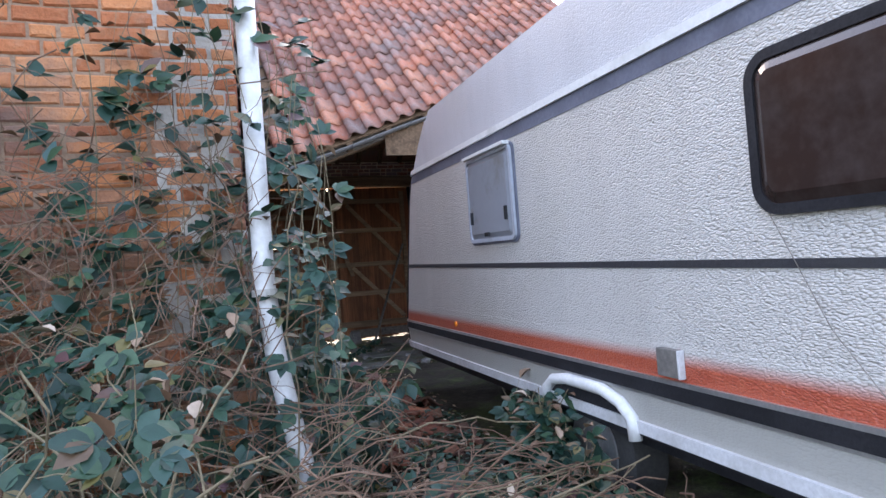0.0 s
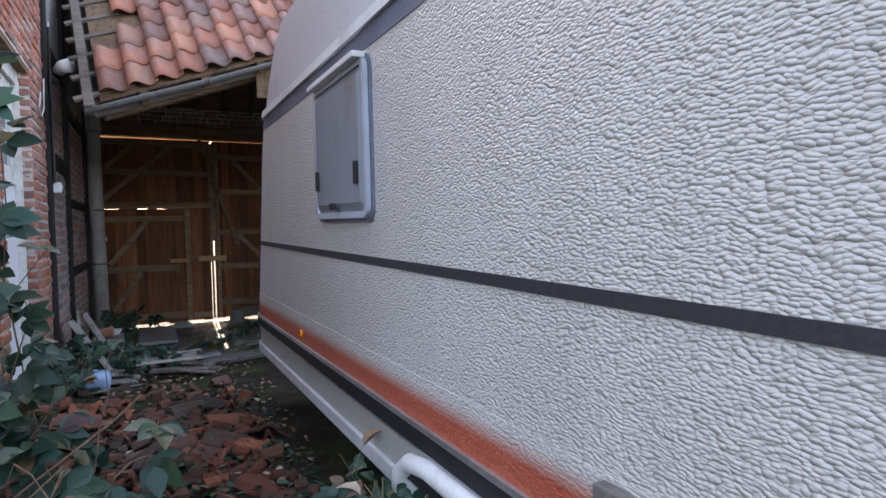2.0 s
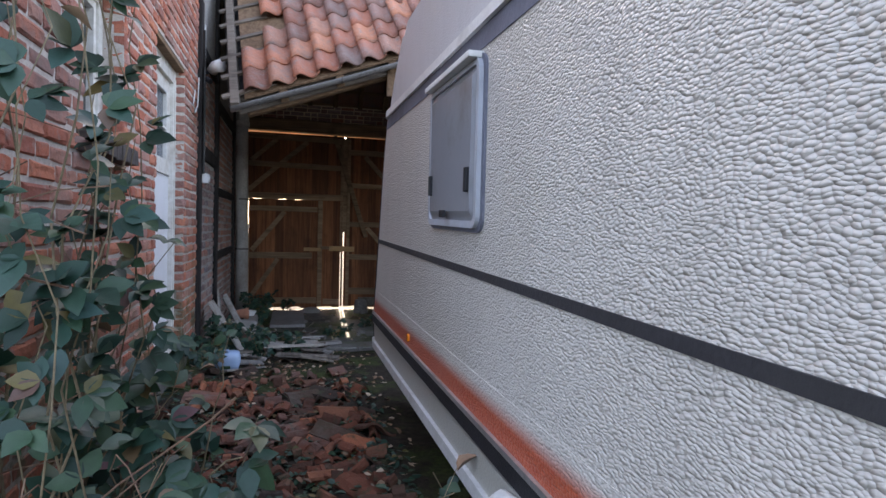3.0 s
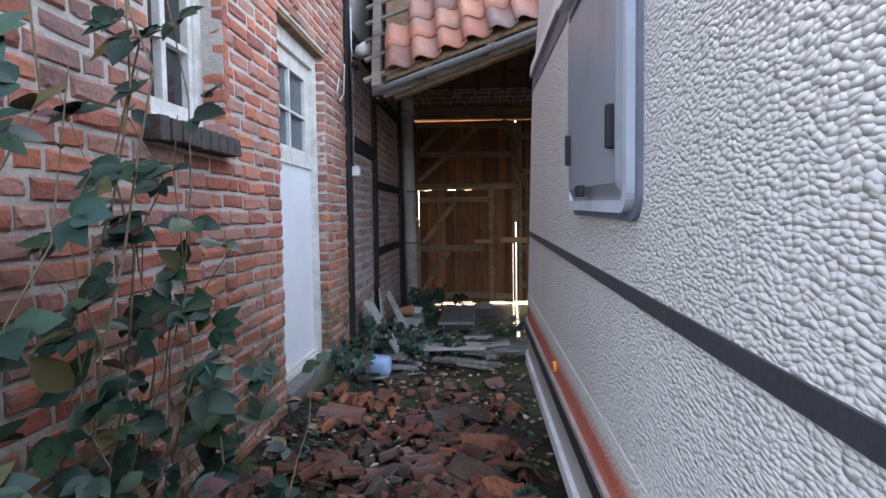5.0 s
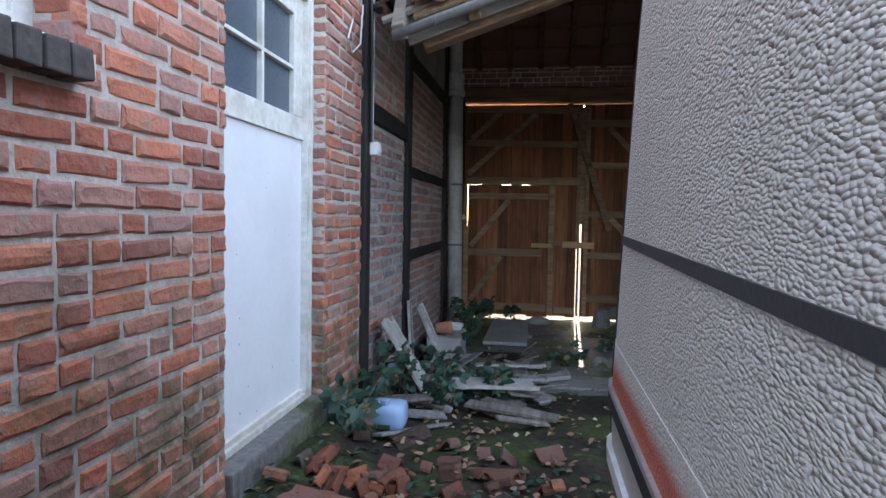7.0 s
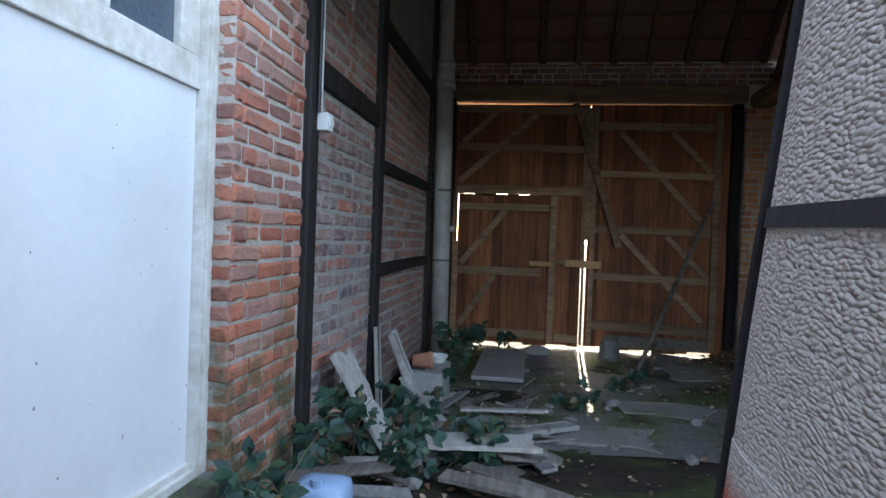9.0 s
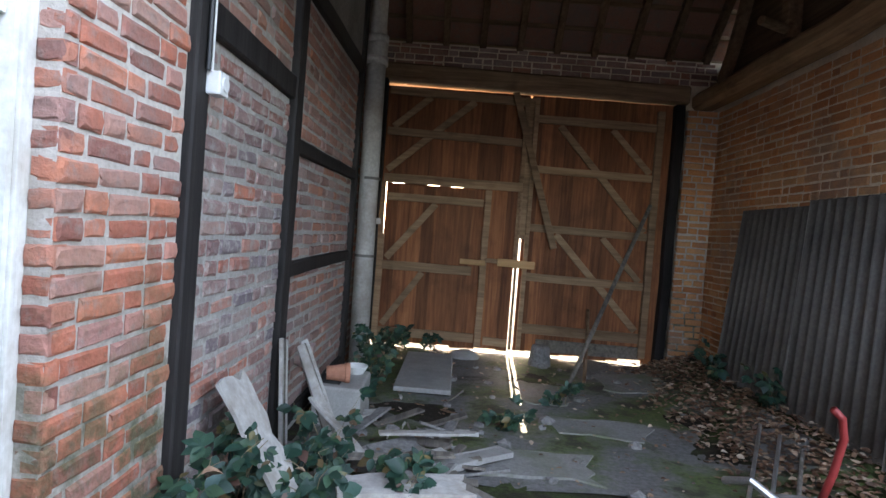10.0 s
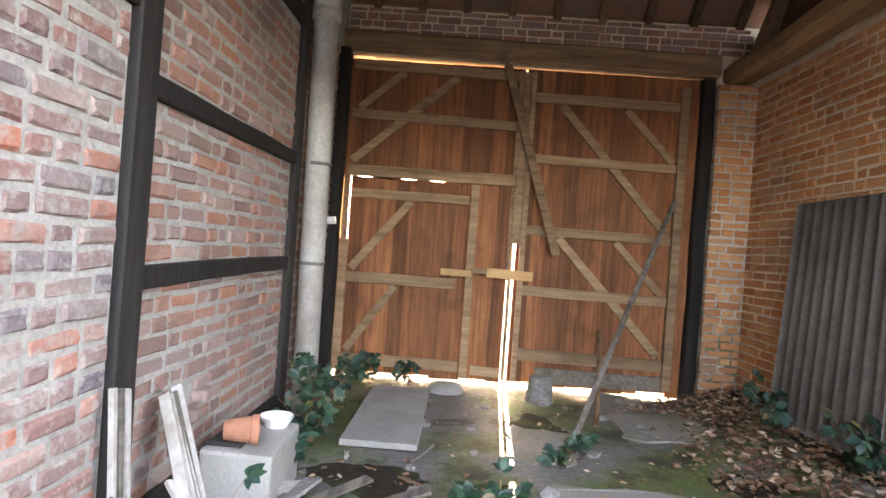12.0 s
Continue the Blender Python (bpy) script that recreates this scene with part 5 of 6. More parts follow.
for k in range(3):
    tagged(obj("wall_lath", bar(B(), (0.10, 8.31 + 0.045 * k, 0.06), (0.06, 8.31 + 0.045 * k, 0.72 - 0.012 * k), 0.026, 0.02, 0.002, (0, 1, 0), 0.001), M_WHITEBOARD if k != 1 else M_GREYWOOD), "pale lath standing against the black post", "lath", "standing laths")
grille = thing("metal_grille", (0.20, 9.14, 0.305), "dark rusty grille lying on the stone block", "grille")
for k in range(9):
    part("bar", tube(B(), [(0.11, 9.0 + 0.03 * k, 0.312), (0.27, 9.0 + 0.03 * k, 0.312)], 0.005, 6), M_TYRE, grille)
for x in (0.11, 0.27):
    part("edge_bar", tube(B(), [(x, 8.99, 0.312), (x, 9.25, 0.312)], 0.006, 6), M_TYRE, grille)
for k, (y, z, w) in enumerate(((8.90, 0.47, 0.09), (9.13, 0.50, 0.10), (9.00, 0.44, 0.08))):
    tagged(obj("loose_brick", box(B(), -0.03, 0.05 + 0.015 * k, y - w / 2, y + w / 2, z - 0.03, z + 0.03, 0.018, 0.006), M_DARKB), "loose rounded brick jutting from the wall by a hole", "brick", "loose bricks")
rnd = random.Random(62)
for k in range(16):
    x, y = rnd.uniform(0.5, 1.0), rnd.uniform(8.5, 9.7)
    ragged_board("wood_splinter", (x, y, height(x, y) + 0.03), (x + rnd.uniform(-0.12, 0.12), y + rnd.uniform(-0.15, 0.15), height(x, y) + rnd.uniform(0.03, 0.09)), rnd.uniform(0.015, 0.04), rnd.choice((M_GREYWOOD, M_WHITEBOARD, M_OAK)), "small splinter of wood on the mossy floor", rnd, 0.008)
block = tagged(obj("stone_block", box(B(), 0.10, 0.42, 8.95, 9.45, 0.0, 0.30, 0.02, 0.01), M_SLAB), "rough stone block by the wall", "block")
pot = tagged(obj("flower_pot", lathe(B(), (0.17, 9.05, 0.365), (1, 0.25, 0.02), [(0, 0.045), (0.12, 0.062), (0.125, 0.068), (0.155, 0.068), (0.155, 0.058), (0.03, 0.04)]), M_TERRA), "terracotta pot lying on the stone block", "pot")
bowl = tagged(obj("white_bowl", lathe(B(), (0.32, 9.36, 0.295), (0, 0, 1), [(0, 0.05), (0.06, 0.085), (0.065, 0.085), (0.06, 0.078), (0.03, 0.06)]), M_WHITEPL), "white plastic bowl with a seedling in it", "bowl")
dome = tagged(obj("pan", lathe(B(), (1.15, 11.5, 0.03), (0, 0, 1), [(0, 0.16), (0.03, 0.155), (0.07, 0.12), (0.09, 0.06), (0.095, 0.01)]), M_SLAB, True), "upturned grey pan at the gate foot", "pan")
bucket = tagged(obj("bucket", lathe(B(), (1.95, 11.45, 0.03), (0, 0, 1), [(0, 0.125), (0.02, 0.12), (0.20, 0.095), (0.215, 0.085)]), M_RUBBLE), "dusty upturned pail at the gate foot", "bucket")

# bottle by the door
bottle = thing("water_canister", (0.33, 6.72, 0.27), "light blue plastic canister lying in the rubble", "canister")
part("body", box(B(), 0.21, 0.42, 6.56, 6.74, 0.25, 0.40, 0.05), M_BOTTLE, bottle, "", True)
part("cap", tube(B(), [(0.31, 6.60, 0.39), (0.31, 6.60, 0.42)], 0.026, 12), M_BOTTLE, bottle)
part("stain", box(B(), 0.28, 0.35, 6.552, 6.562, 0.27, 0.295, 0.004), M_LEAF, bottle)

# fallen roof tiles in the passage
def tile_shard(rnd, L, W):
    bm, nu = B(), 6
    rows = []
    cut = rnd.uniform(0.0, 0.35)
    for t in (0, -0.014):
        for v in (0, 1):
            rows.append([bm.verts.new(((u / nu - 0.5) * W, (v - 0.5) * L * (1 - cut * (u / nu if v else 0)), 0.028 * math.sin(math.pi * 1.7 * u / nu) + t)) for u in range(nu + 1)])
    for a, b in ((0, 1), (3, 2), (1, 3), (2, 0)):
        for i in range(nu):
            bm.faces.new((rows[a][i], rows[a][i + 1], rows[b][i + 1], rows[b][i]))
    for i in (0, nu):
        bm.faces.new((rows[0][i], rows[1][i], rows[3][i], rows[2][i]))
    bmesh.ops.recalc_face_normals(bm, faces=bm.faces)
    return bm


rnd = random.Random(11)
shard_pool = []
for k in range(14):
    bm = tile_shard(rnd, *((rnd.uniform(0.24, 0.34), rnd.uniform(0.17, 0.22)) if k < 4 else (rnd.uniform(0.05, 0.15), rnd.uniform(0.04, 0.12))))
    me_ = bpy.data.meshes.new("broken_roof_tile")
    bm.to_mesh(me_)
    bm.free()
    me_.materials.append(M_SHARD)
    shard_pool.append(me_)
for k in range(290):
    x, y = rnd.uniform(0.10, 1.3), rnd.triangular(3.3, 6.6, 5.2)
    if k < 12:
        x, y = rnd.uniform(0.2, 1.15), rnd.uniform(5.2, 6.4)
    o = new("broken_roof_tile", shard_pool[k % 14 if k < 60 else 4 + k % 10])
    o.location = (x, y, height(x, y) + 0.008 + rnd.uniform(0, 0.04))
    o.rotation_euler = (rnd.uniform(-0.35, 0.35), rnd.uniform(-0.35, 0.35), rnd.uniform(0, 6.28))
    tagged(o, "broken red clay roof tile lying on the mossy ground", "roof tile", "fallen roof tiles")

# rubble and splintered boards at the wall foot
for k in range(60):
    x, y = rnd.uniform(0.15, 1.15), rnd.triangular(6.6, 9.6, 7.6)
    bm = bar(B(), (-rnd.uniform(0.08, 0.32), 0, 0), (rnd.uniform(0.08, 0.3), 0, rnd.uniform(-0.03, 0.06)), rnd.uniform(0.04, 0.13), 0.016, 0.002, (0, 1, 0))
    o = obj("board_scrap", bm, rnd.choice((M_GREYWOOD, M_GREYWOOD, M_RUBBLE, M_WHITEBOARD)))
    o.location, o.rotation_euler = (x, y, height(x, y) + 0.03), (rnd.uniform(-0.3, 0.3), rnd.uniform(-0.2, 0.2), rnd.uniform(0, 6.28))
    tagged(o, "splintered scrap of board in the rubble", "board scrap", "scraps of board")
for k in range(50):
    x, y = rnd.uniform(0.1, 3.0), rnd.uniform(6.8, 11.6)
    bm = B()
    bmesh.ops.create_icosphere(bm, subdivisions=1, radius=rnd.uniform(0.02, 0.07))
    for v in bm.verts:
        v.co *= rnd.uniform(0.7, 1.2)
        v.co.z *= 0.6
    o = obj("rubble_stone", bm, M_RUBBLE)
    o.location = (x, y, height(x, y) + 0.02)
    tagged(o, "small grey lump of rubble on the floor", "stone", "rubble stones")


# tools left by the leaf heap
tool = thing("garden_tool", (2.62, 7.55, 0.2), "old garden tool with a curved red handle and grey head", "tool")
part("handle", tube(B(), [(2.70, 7.62, 0.28), (2.74, 7.60, 0.45), (2.76, 7.58, 0.62), (2.73, 7.56, 0.72), (2.68, 7.55, 0.76)], 0.018, 10), M_RUST, tool, "red handle", True)
part("head", box(B(), 2.50, 2.72, 7.50, 7.72, 0.20, 0.30, 0.04), M_CORR, tool, "grey metal head")
part("blade", tube(B(), [(2.52, 7.6, 0.28), (2.40, 7.66, 0.36), (2.34, 7.8, 0.30)], 0.02, 8), M_ALU, tool)
tool.location += Vector((0.06, 0.26, height(2.7, 7.9) - height(2.62, 7.55)))
for k in range(3):
    tagged(obj("metal_rod", tube(B(), [(2.5 + 0.05 * k, 7.6 + 0.3 * k, height(2.5, 7.6 + 0.3 * k) + 0.03), (3.15, 8.7 + 0.25 * k, height(3.15, 8.7 + 0.25 * k) + 0.04)], 0.012, 8), M_ALU if k else M_GREYWOOD), "thin grey rod lying on the leaf heap", "rod", "rods on the heap")

# ---- plants ----
def leaf(V, F, at, d, up, size, rnd, fold=0.25):
    """A pointed leaf of eight corners, folded along its rib."""
    d, up = d.normalized(), up.normalized()
    s = d.cross(up).normalized()
    up = s.cross(d)
    k = len(V)
    w = size * rnd.uniform(0.27, 0.36)
    droop = rnd.uniform(0.02, 0.22) * size
    V.append(tuple(at))
    for t, q in ((0.16, 0.62), (0.42, 1.0), (0.72, 0.66)):
        c = at + d * (t * size) - up * (droop * t * t)
        V.append(tuple(c + s * (w * q) + up * (fold * w * q)))
        V.append(tuple(c))
        V.append(tuple(c - s * (w * q) + up * (fold * w * q)))
    V.append(tuple(at + d * size - up * droop))
    F += [(k, k + 2, k + 1), (k, k + 3, k + 2), (k + 1, k + 2, k + 5, k + 4), (k + 2, k + 3, k + 6, k + 5),
          (k + 4, k + 5, k + 8, k + 7), (k + 5, k + 6, k + 9, k + 8), (k + 7, k + 8, k + 10), (k + 8, k + 9, k + 10)]


def cluster(V, F, at, d, rnd, size):
    """Three to five leaflets on one stalk."""
    n = rnd.choice((3, 3, 5, 5, 4))
    up = Vector((rnd.uniform(-0.4, 0.5), rnd.uniform(-1.6, -0.3), 1)).normalized()
    d = (d + Vector((rnd.uniform(-0.6, 0.6), rnd.uniform(-0.8, 0.3), rnd.uniform(-0.5, 0.2)))).normalized()
    s = d.cross(up).normalized()
    for i in range(n):
        a = (i - (n - 1) / 2) * (1.05 if n == 3 else 0.72)
        leaf(V, F, at + d * 0.012, d * math.cos(a) + s * math.sin(a), up, size * (1 - 0.12 * abs(i - (n - 1) / 2)) * rnd.uniform(0.85, 1.15), rnd)


def mesh_of(name, V, F, material):
    me_ = bpy.data.meshes.new(name)
    me_.from_pydata(V, [], F)
    me_.materials.append(material)
    if "leaves" in name:
        me_.shade_smooth()
    return me_


def plant(name, stems, label, category, rnd, every=0.09, size=(0.05, 0.085), thick=0.004, dry=0.08, loose=0.05):
    e = thing(name, tuple(stems[0][0]), label, category)
    sb, V, F, DV, DF = B(), [], [], [], []
    for pts in stems:
        tube(sb, pts, thick * rnd.uniform(0.6, 1.3), 5, True, 0.4)
        for a, b in zip(pts, pts[1:]):
            a, b = Vector(a), Vector(b)
            k = max(1, int((b - a).length / every + rnd.random()))
            for i in range(k):
                p = a.lerp(b, rnd.random())
                d = Vector((rnd.uniform(-1, 1), rnd.uniform(-1, 0.6), rnd.uniform(-0.3, 0.6)))
                p = p + d.normalized() * rnd.uniform(0.01, loose)
                if rnd.random() < dry:
                    leaf(DV, DF, p, d, Vector((0, 0, 1)), rnd.uniform(0.04, 0.08), rnd, 0.8)
                else:
                    cluster(V, F, p, d, rnd, rnd.uniform(*size))
    tagged(part("cane_growth", sb, M_STEM, e), kind="stuff")
    for nm, v, f, m in (("leaves", V, F, M_LEAF), ("withered_leaves", DV, DF, M_DRYLEAF)):
        if v:
            o = new(nm, mesh_of(nm, v, f, m))
            o.parent = e
            o.matrix_parent_inverse = Matrix.Translation(-e.location)
            tagged(o, kind="stuff")
    return e


def arc(a, b, sag, rnd, n=7, wob=0.04):
    a, b = Vector(a), Vector(b)
    return [a.lerp(b, i / n) + Vector((rnd.uniform(-wob, wob), rnd.uniform(-wob, wob), sag * math.sin(math.pi * i / n) + rnd.uniform(-wob, wob) * 0.5)) for i in range(n + 1)]


rnd = random.Random(21)
# creeper over the end wall
for g in range(3):
    stems = []
    for k in range(19):
        x = rnd.uniform(-2.2, 0.05)
        stems.append(arc((x + rnd.uniform(-0.2, 0.2), 3.22, 0.2), (x, 3.22 - rnd.uniform(0, 0.25), rnd.uniform(1.3, 3.3)), 0, rnd, 9, 0.07))
    plant("wall_creeper", stems, "green bramble creeper climbing the brick end wall", "creeper", rnd, 0.14, (0.07, 0.115), 0.004, 0.24, 0.09)
# bramble thicket before the wall
for g in range(6):
    stems = []
    for k in range(19):
        x, y = rnd.uniform(-1.7, -0.12), rnd.uniform(1.6, 3.0)
        stems.append(arc((x, y, height(x, y)), (min(-0.04, x + rnd.uniform(-0.7, 0.6)), y - rnd.uniform(-0.2, 0.4), rnd.uniform(0.4, 1.3)), rnd.uniform(0.1, 0.4), rnd))
    plant("bramble", stems, "tangled bramble with blue-green leaves and dry canes", "bramble", rnd, 0.15, (0.055, 0.09), 0.0035, 0.48)
# low bramble trodden at the start of the passage
for g in range(4):
    stems = []
    for k in range(22):
        x, y = rnd.uniform(-0.6, 0.45), rnd.uniform(1.5, 2.1)
        stems.append(arc((x, y, height(x, y)), (x + rnd.uniform(-0.3, 0.45), y - rnd.uniform(-0.25, 0.4), rnd.uniform(0.22, 0.40)), rnd.uniform(0.0, 0.06), rnd))
    plant("bramble", stems, "low trailing bramble with yellowing leaves", "bramble", rnd, 0.10, (0.05, 0.08), 0.004, 0.35, 0.04)
# bramble at the foot of the caravan and beside the trodden way
for g, (xa, xb, ya, yb, top) in enumerate(((0.0, 0.4, 1.8, 2.3, 0.62), (-0.2, 0.35, 1.9, 2.5, 0.66), (0.75, 1.1, 1.9, 2.6, 0.42), (0.35, 0.88, 2.2, 3.0, 0.62), (1.05, 1.27, 1.9, 2.6, 0.46), (1.23, 1.27, 2.45, 3.1, 0.72), (1.24, 1.27, 2.75, 3.25, 0.80), (0.75, 1.0, 2.1, 2.7, 0.46), (1.15, 1.27, 1.8, 2.4, 0.52), (0.3, 0.6, 1.75, 2.2, 0.50), (0.6, 1.25, 2.3, 3.1, 0.52))):
    stems = []
    for k in range(32):
        x, y = rnd.uniform(xa, xb), rnd.uniform(ya, yb)
        stems.append(arc((x, y, height(x, y)), (min(xb, max(xa, x + rnd.uniform(-0.25, 0.25))), max(ya, y + rnd.uniform(-0.25, 0.15)), top * rnd.uniform(0.55, 0.92)), rnd.uniform(0.0, 0.06), rnd))
    plant("bramble", stems, "leafy bramble growing up beside the caravan skirt", "bramble", rnd, 0.085, (0.05, 0.08), 0.004, 0.3, 0.035)
# long straw-coloured canes lying across the trodden way
for k in range(12):
    y = rnd.uniform(1.55, 2.3)
    cb = tube(B(), arc((rnd.uniform(-0.2, 0.3), y, rnd.uniform(0.32, 0.5)), (rnd.uniform(1.05, 1.3), y + rnd.uniform(0.0, 0.5), rnd.uniform(0.42, 0.62)), rnd.uniform(0.02, 0.1), rnd, 9, 0.02), rnd.uniform(0.004, 0.007), 6, True, 0.5)
    tagged(obj("bramble_cane", cb, M_STEM), "long straw-coloured bramble cane lying across the way", "cane", "bramble canes")
# bare canes arching through the thicket
for k in range(70):
    x, y = rnd.uniform(-1.5, 0.4), rnd.uniform(1.75, 2.9)
    cb = tube(B(), arc((x, y, height(x, y)), (min(x + rnd.uniform(-1.0, 1.0), 0.0 if x < -0.1 else 1.2), y + rnd.uniform(-0.3, 0.4), rnd.uniform(0.4, 1.3) if x < -0.1 else rnd.uniform(0.3, 0.8)), rnd.uniform(0.05, 0.25), rnd, 9, 0.03), rnd.uniform(0.003, 0.006), 6, True, 0.5)
    tagged(obj("bramble_cane", cb, M_STEM), "bare straw-coloured bramble cane in the thicket", "cane", "bramble canes")
# dead twigs filling the thicket
tw = B()
for k in range(800):
    x, y = rnd.uniform(-1.7, 0.55), rnd.uniform(1.5, 3.15)
    z = height(x, y) + rnd.random() ** 1.4 * (1.7 if x < 0.0 and y > 2.3 else 0.6)
    a = rnd.uniform(0, 6.28)
    tube(tw, arc((x, y, z), (x + 0.35 * math.cos(a), y + 0.2 * math.sin(a), z + rnd.uniform(-0.3, 0.25)), rnd.uniform(-0.05, 0.08), rnd, 4, 0.02), rnd.uniform(0.0012, 0.003), 4, False)
for k in range(520):
    x = rnd.uniform(-2.3, 0.05)
    z = rnd.triangular(0.25, 2.3, 0.8)
    a = rnd.gauss(1.57, 0.9)
    tube(tw, arc((x, rnd.uniform(2.85, 3.22), z), (x + 0.4 * math.cos(a), rnd.uniform(2.85, 3.2), z + 0.4 * math.sin(a)), 0.02, rnd, 4, 0.025), rnd.uniform(0.0012, 0.0035), 4, False)
for k in range(170):
    x, y = rnd.uniform(0.3, 1.3), rnd.uniform(1.6, 2.9)
    z = height(x, y) + rnd.uniform(0.05, 0.36)
    a = rnd.uniform(0, 6.28)
    tube(tw, arc((x, y, z), (min(1.33, x + 0.35 * math.cos(a)), y + 0.25 * math.sin(a), z + rnd.uniform(-0.1, 0.1)), 0.03, rnd, 4, 0.02), rnd.uniform(0.0014, 0.0035), 4, False)
tagged(obj("twig_tangle", tw, M_TWIG), "tangle of dead brown twigs inside the brambles", "twigs", kind="stuff")
# tall shoots along the house wall and the downpipe
stems = []
for k in range(18):
    y = rnd.uniform(2.7, 3.95)
    x = rnd.uniform(0.06, 0.30)
    stems.append(arc((x, y, 0.25), (x + rnd.uniform(-0.05, 0.1), y + rnd.uniform(-0.1, 0.3), rnd.uniform(1.3, 2.7)), 0, rnd, 9, 0.05))
plant("bramble_shoots", stems, "tall leafy bramble shoots against the house wall", "bramble", rnd, 0.17, (0.065, 0.105), 0.004, 0.05)
stems = []
for k in range(8):
    x, y = rnd.uniform(0.12, 0.45), rnd.uniform(3.5, 4.3)
    stems.append(arc((x, y, height(x, y)), (x + rnd.uniform(-0.05, 0.3), y + rnd.uniform(-0.2, 0.3), rnd.uniform(0.5, 1.0)), 0.05, rnd))
plant("bramble_shoots", stems, "arching bramble shoots by the house wall", "bramble", rnd, 0.11, (0.07, 0.115), 0.004, 0.05)
stems = []
for k in range(6):
    x, y = rnd.uniform(0.25, 0.5), rnd.uniform(3.1, 3.6)
    stems.append(arc((x, y, height(x, y)), (x + rnd.uniform(0.05, 0.28), y + rnd.uniform(-0.25, 0.15), rnd.uniform(0.75, 1.15)), 0.08, rnd))
plant("bramble_shoots", stems, "large-leaved bramble shoots leaning into the passage", "bramble", rnd, 0.14, (0.08, 0.115), 0.004, 0.03)
# small weeds in the barn
for x, y, s, k in ((0.22, 7.45, 0.5, 7), (0.45, 7.75, 0.35, 6), (0.32, 8.15, 0.4, 6), (0.33, 9.38, 0.25, 4), (0.3, 9.9, 0.4, 7), (0.35, 10.35, 0.5, 8), (0.3, 11.3, 0.4, 6), (1.4, 9.2, 0.2, 4), (1.9, 9.9, 0.18, 4), (3.3, 10.3, 0.3, 6), (3.35, 9.5, 0.3, 6), (0.2, 6.45, 0.3, 5), (0.4, 11.72, 0.25, 5), (0.75, 11.74, 0.2, 4), (0.55, 7.2, 0.3, 6), (0.75, 7.6, 0.25, 5), (0.9, 8.1, 0.2, 4), (0.15, 7.0, 0.35, 6)):
    stems = [arc((x + rnd.uniform(-0.08, 0.08), y, height(x, y)), (x + rnd.uniform(-s, s) * 0.6, y + rnd.uniform(-s, s) * 0.6, height(x, y) + s * rnd.uniform(0.5, 1.0)), 0.04, rnd, 5, 0.02) for _ in range(k)]
    plant("weed", stems, "small leafy weed growing from the barn floor", "weed", rnd, 0.07, (0.05, 0.09), 0.003, 0.05)


def litter(name, label, count, spot, material, size, rnd, lift=0.01):
    V, F = [], []
    for k in range(count):
        x, y = spot()
        a = rnd.uniform(0, 6.28)
        leaf(V, F, Vector((x, y, height(x, y) + lift + rnd.uniform(0, 0.03))), Vector((math.cos(a), math.sin(a), rnd.uniform(-0.3, 0.3))), Vector((rnd.uniform(-0.5, 0.5), rnd.uniform(-0.5, 0.5), 1)), rnd.uniform(*size), rnd, rnd.uniform(-0.5, 0.9))
    return tagged(new(name, mesh_of(name, V, F, material)), label, "leaf litter", kind="stuff")


litter("leaf_litter", "brown leaves heaped along the side wall", 3200, lambda: (rnd.triangular(2.6, 3.6, 3.2), rnd.uniform(7.4, 11.4)), M_DRYLEAF, (0.03, 0.07), rnd)
litter("leaf_litter", "scattered brown leaves on the barn floor", 500, lambda: (rnd.uniform(0.1, 3.2), rnd.uniform(7.0, 11.8)), M_DRYLEAF, (0.025, 0.05), rnd)
litter("leaf_litter", "fallen leaves in the passage", 900, lambda: (rnd.uniform(0.05, 1.5), rnd.uniform(1.5, 7.2)), M_DRYLEAF, (0.03, 0.06), rnd)
litter("low_weeds", "low green weeds between the broken tiles", 2800, lambda: (rnd.uniform(0.05, 1.4), rnd.triangular(1.6, 6.6, 3.6)), M_LEAF, (0.03, 0.06), rnd)

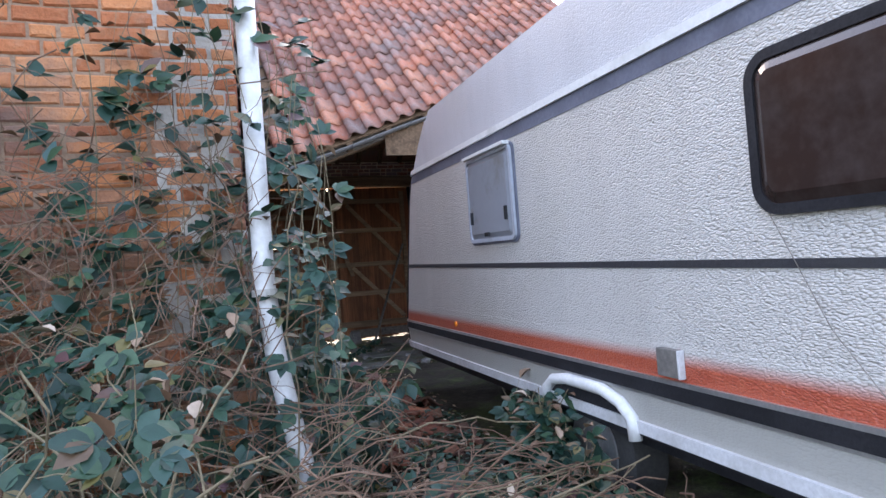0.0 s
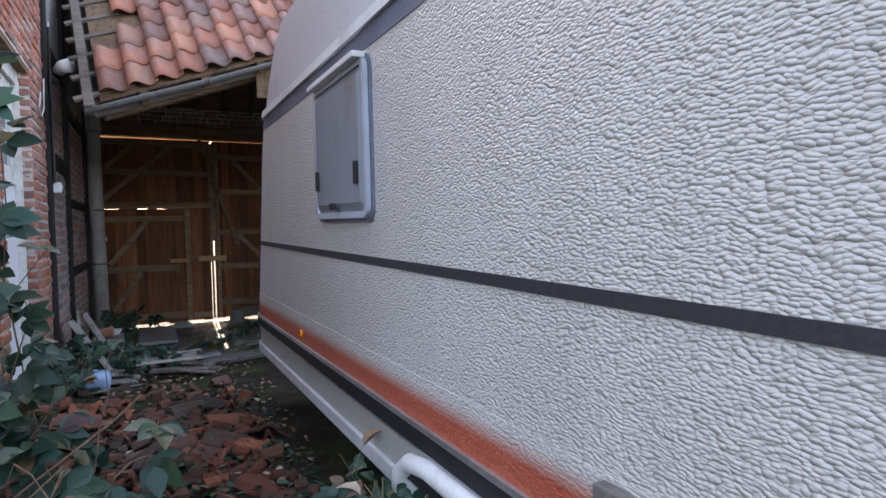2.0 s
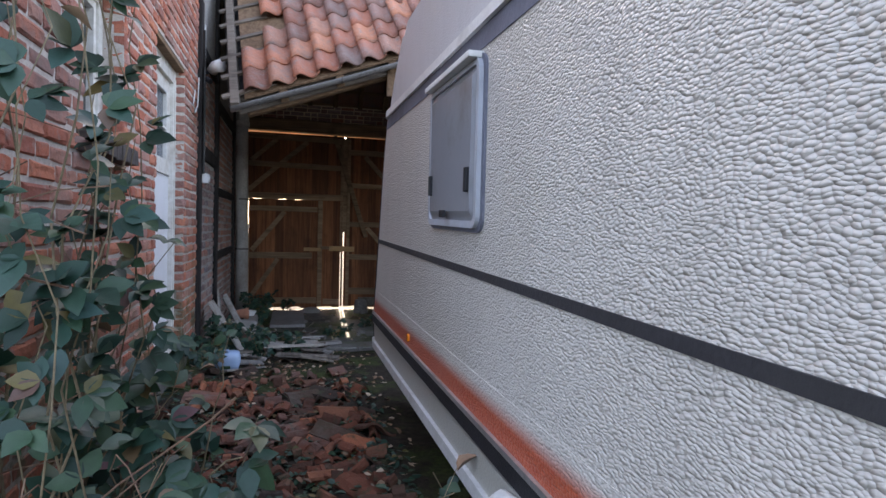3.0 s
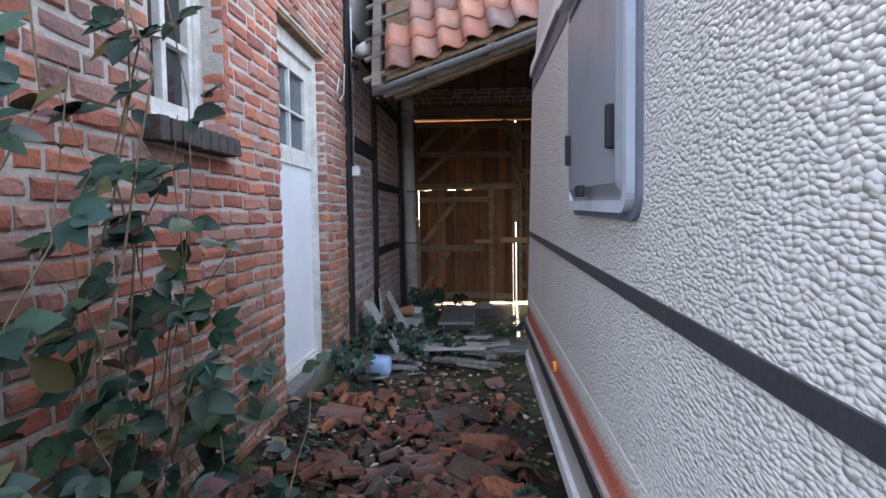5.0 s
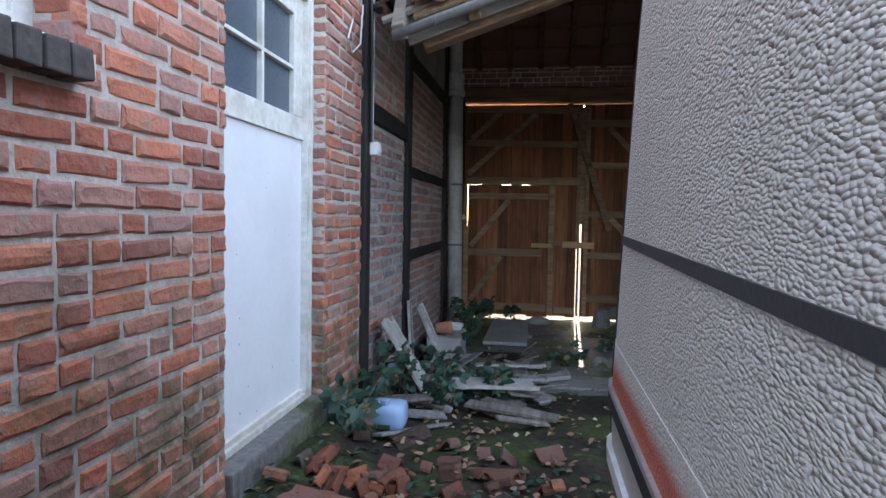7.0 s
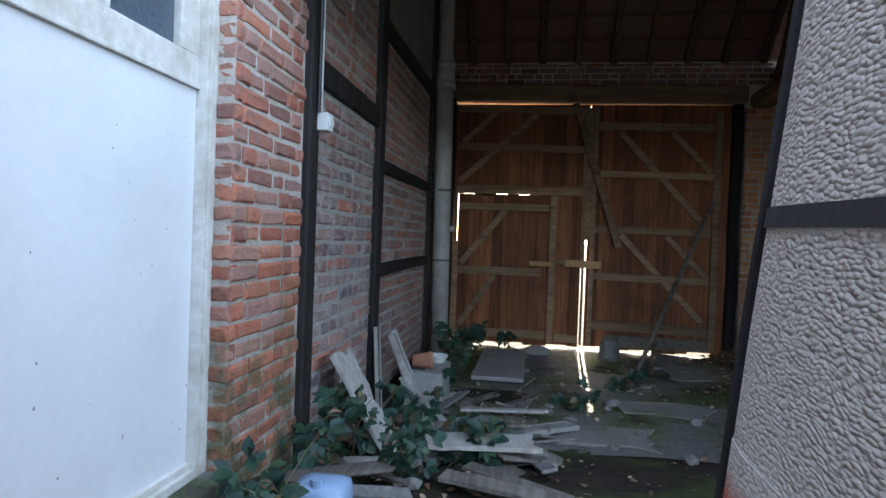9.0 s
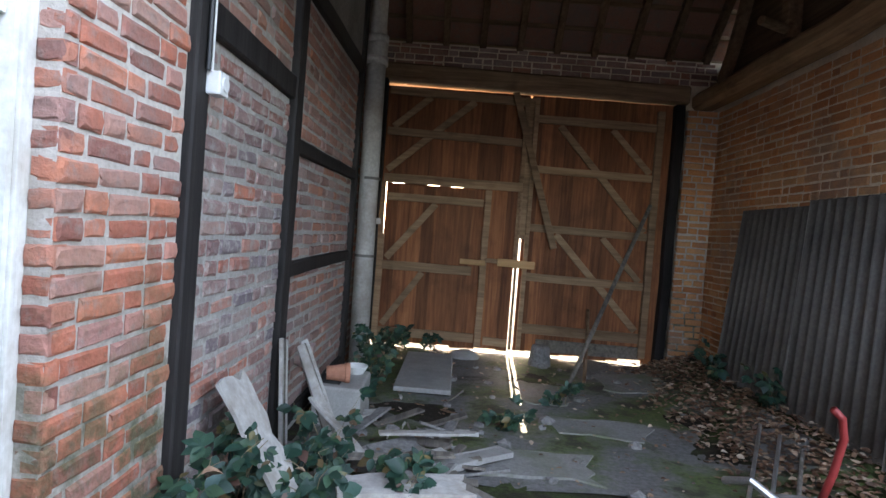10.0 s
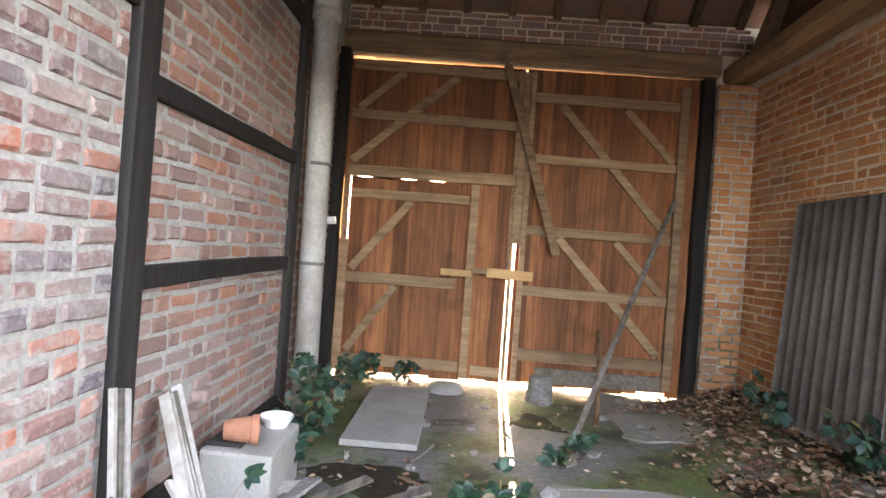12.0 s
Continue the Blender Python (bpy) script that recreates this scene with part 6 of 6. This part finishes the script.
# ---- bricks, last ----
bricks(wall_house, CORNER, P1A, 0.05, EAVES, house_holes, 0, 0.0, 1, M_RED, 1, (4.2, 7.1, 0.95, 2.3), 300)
bricks(wall_end, -2.6, -0.0, 0.05, EAVES, [], 1, CORNER, -1, M_WARM, 2, (-1.7, 0.0, 1.2, 2.9), 290)
for k, (a, b, c, d, m) in enumerate(((P1B, 8.37, 0.05, 2.03, M_PALE), (P1B, 8.37, 2.17, 2.93, M_DARKB), (8.53, 10.38, 0.19, 1.035, M_DARKB), (8.53, 10.38, 1.14, 1.765, M_DARKB), (8.53, 10.38, 1.87, 2.70, M_DARKB), (10.53, BACK, 0.05, 3.0, M_DARKB))):
    bricks(wall_frame, a, b, c, d, [(8.98, 9.10, 0.50, 0.56)] if k == 2 else [], 0, -0.004, 1, m, 10 + k, (a, b, c, d) if k == 0 else None, 280, 1.14, 0.019, 1.7)
bricks(wall_right, 7.4, BACK, 0.05, 2.93, [], 0, RIGHT, -1, M_ORANGE, 30)
bricks(pier, 3.40, RIGHT, 0.05, 2.92, [], 1, BACK - 0.164, -1, M_ORANGE, 31, (3.4, 3.74, 0.05, 2.9))
bricks(wall_gate, 0.0, RIGHT, 3.23, 3.48, [], 1, BACK, -1, M_DARKB, 32)
# door reveal on the far jamb
rnd = random.Random(3)
V, F, z, row = [], [], 0.05, 0
while z < DOORZ1 - 0.05:
    a, b = (-0.075, 0.0)
    vs, fs = brick_verts(a, b, z, z + COURSE - JOINT, DOOR1, DOOR1 + 0.05, 1, -1, rnd)
    k = len(V)
    V += vs
    F += [tuple(i + k for i in f) for f in fs]
    z += COURSE
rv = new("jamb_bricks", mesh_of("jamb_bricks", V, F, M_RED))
rv.parent = wall_house
tagged(rv, kind="stuff")
V, F, z = [], [], WINZ0
while z < WINZ1 - 0.05:
    vs, fs = brick_verts(-0.10, 0.0, z, z + COURSE - JOINT, WIN1, WIN1 + 0.05, 1, -1, rnd)
    k = len(V)
    V += vs
    F += [tuple(i + k for i in f) for f in fs]
    z += COURSE
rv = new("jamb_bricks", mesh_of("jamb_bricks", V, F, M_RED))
rv.parent = wall_house
tagged(rv, kind="stuff")
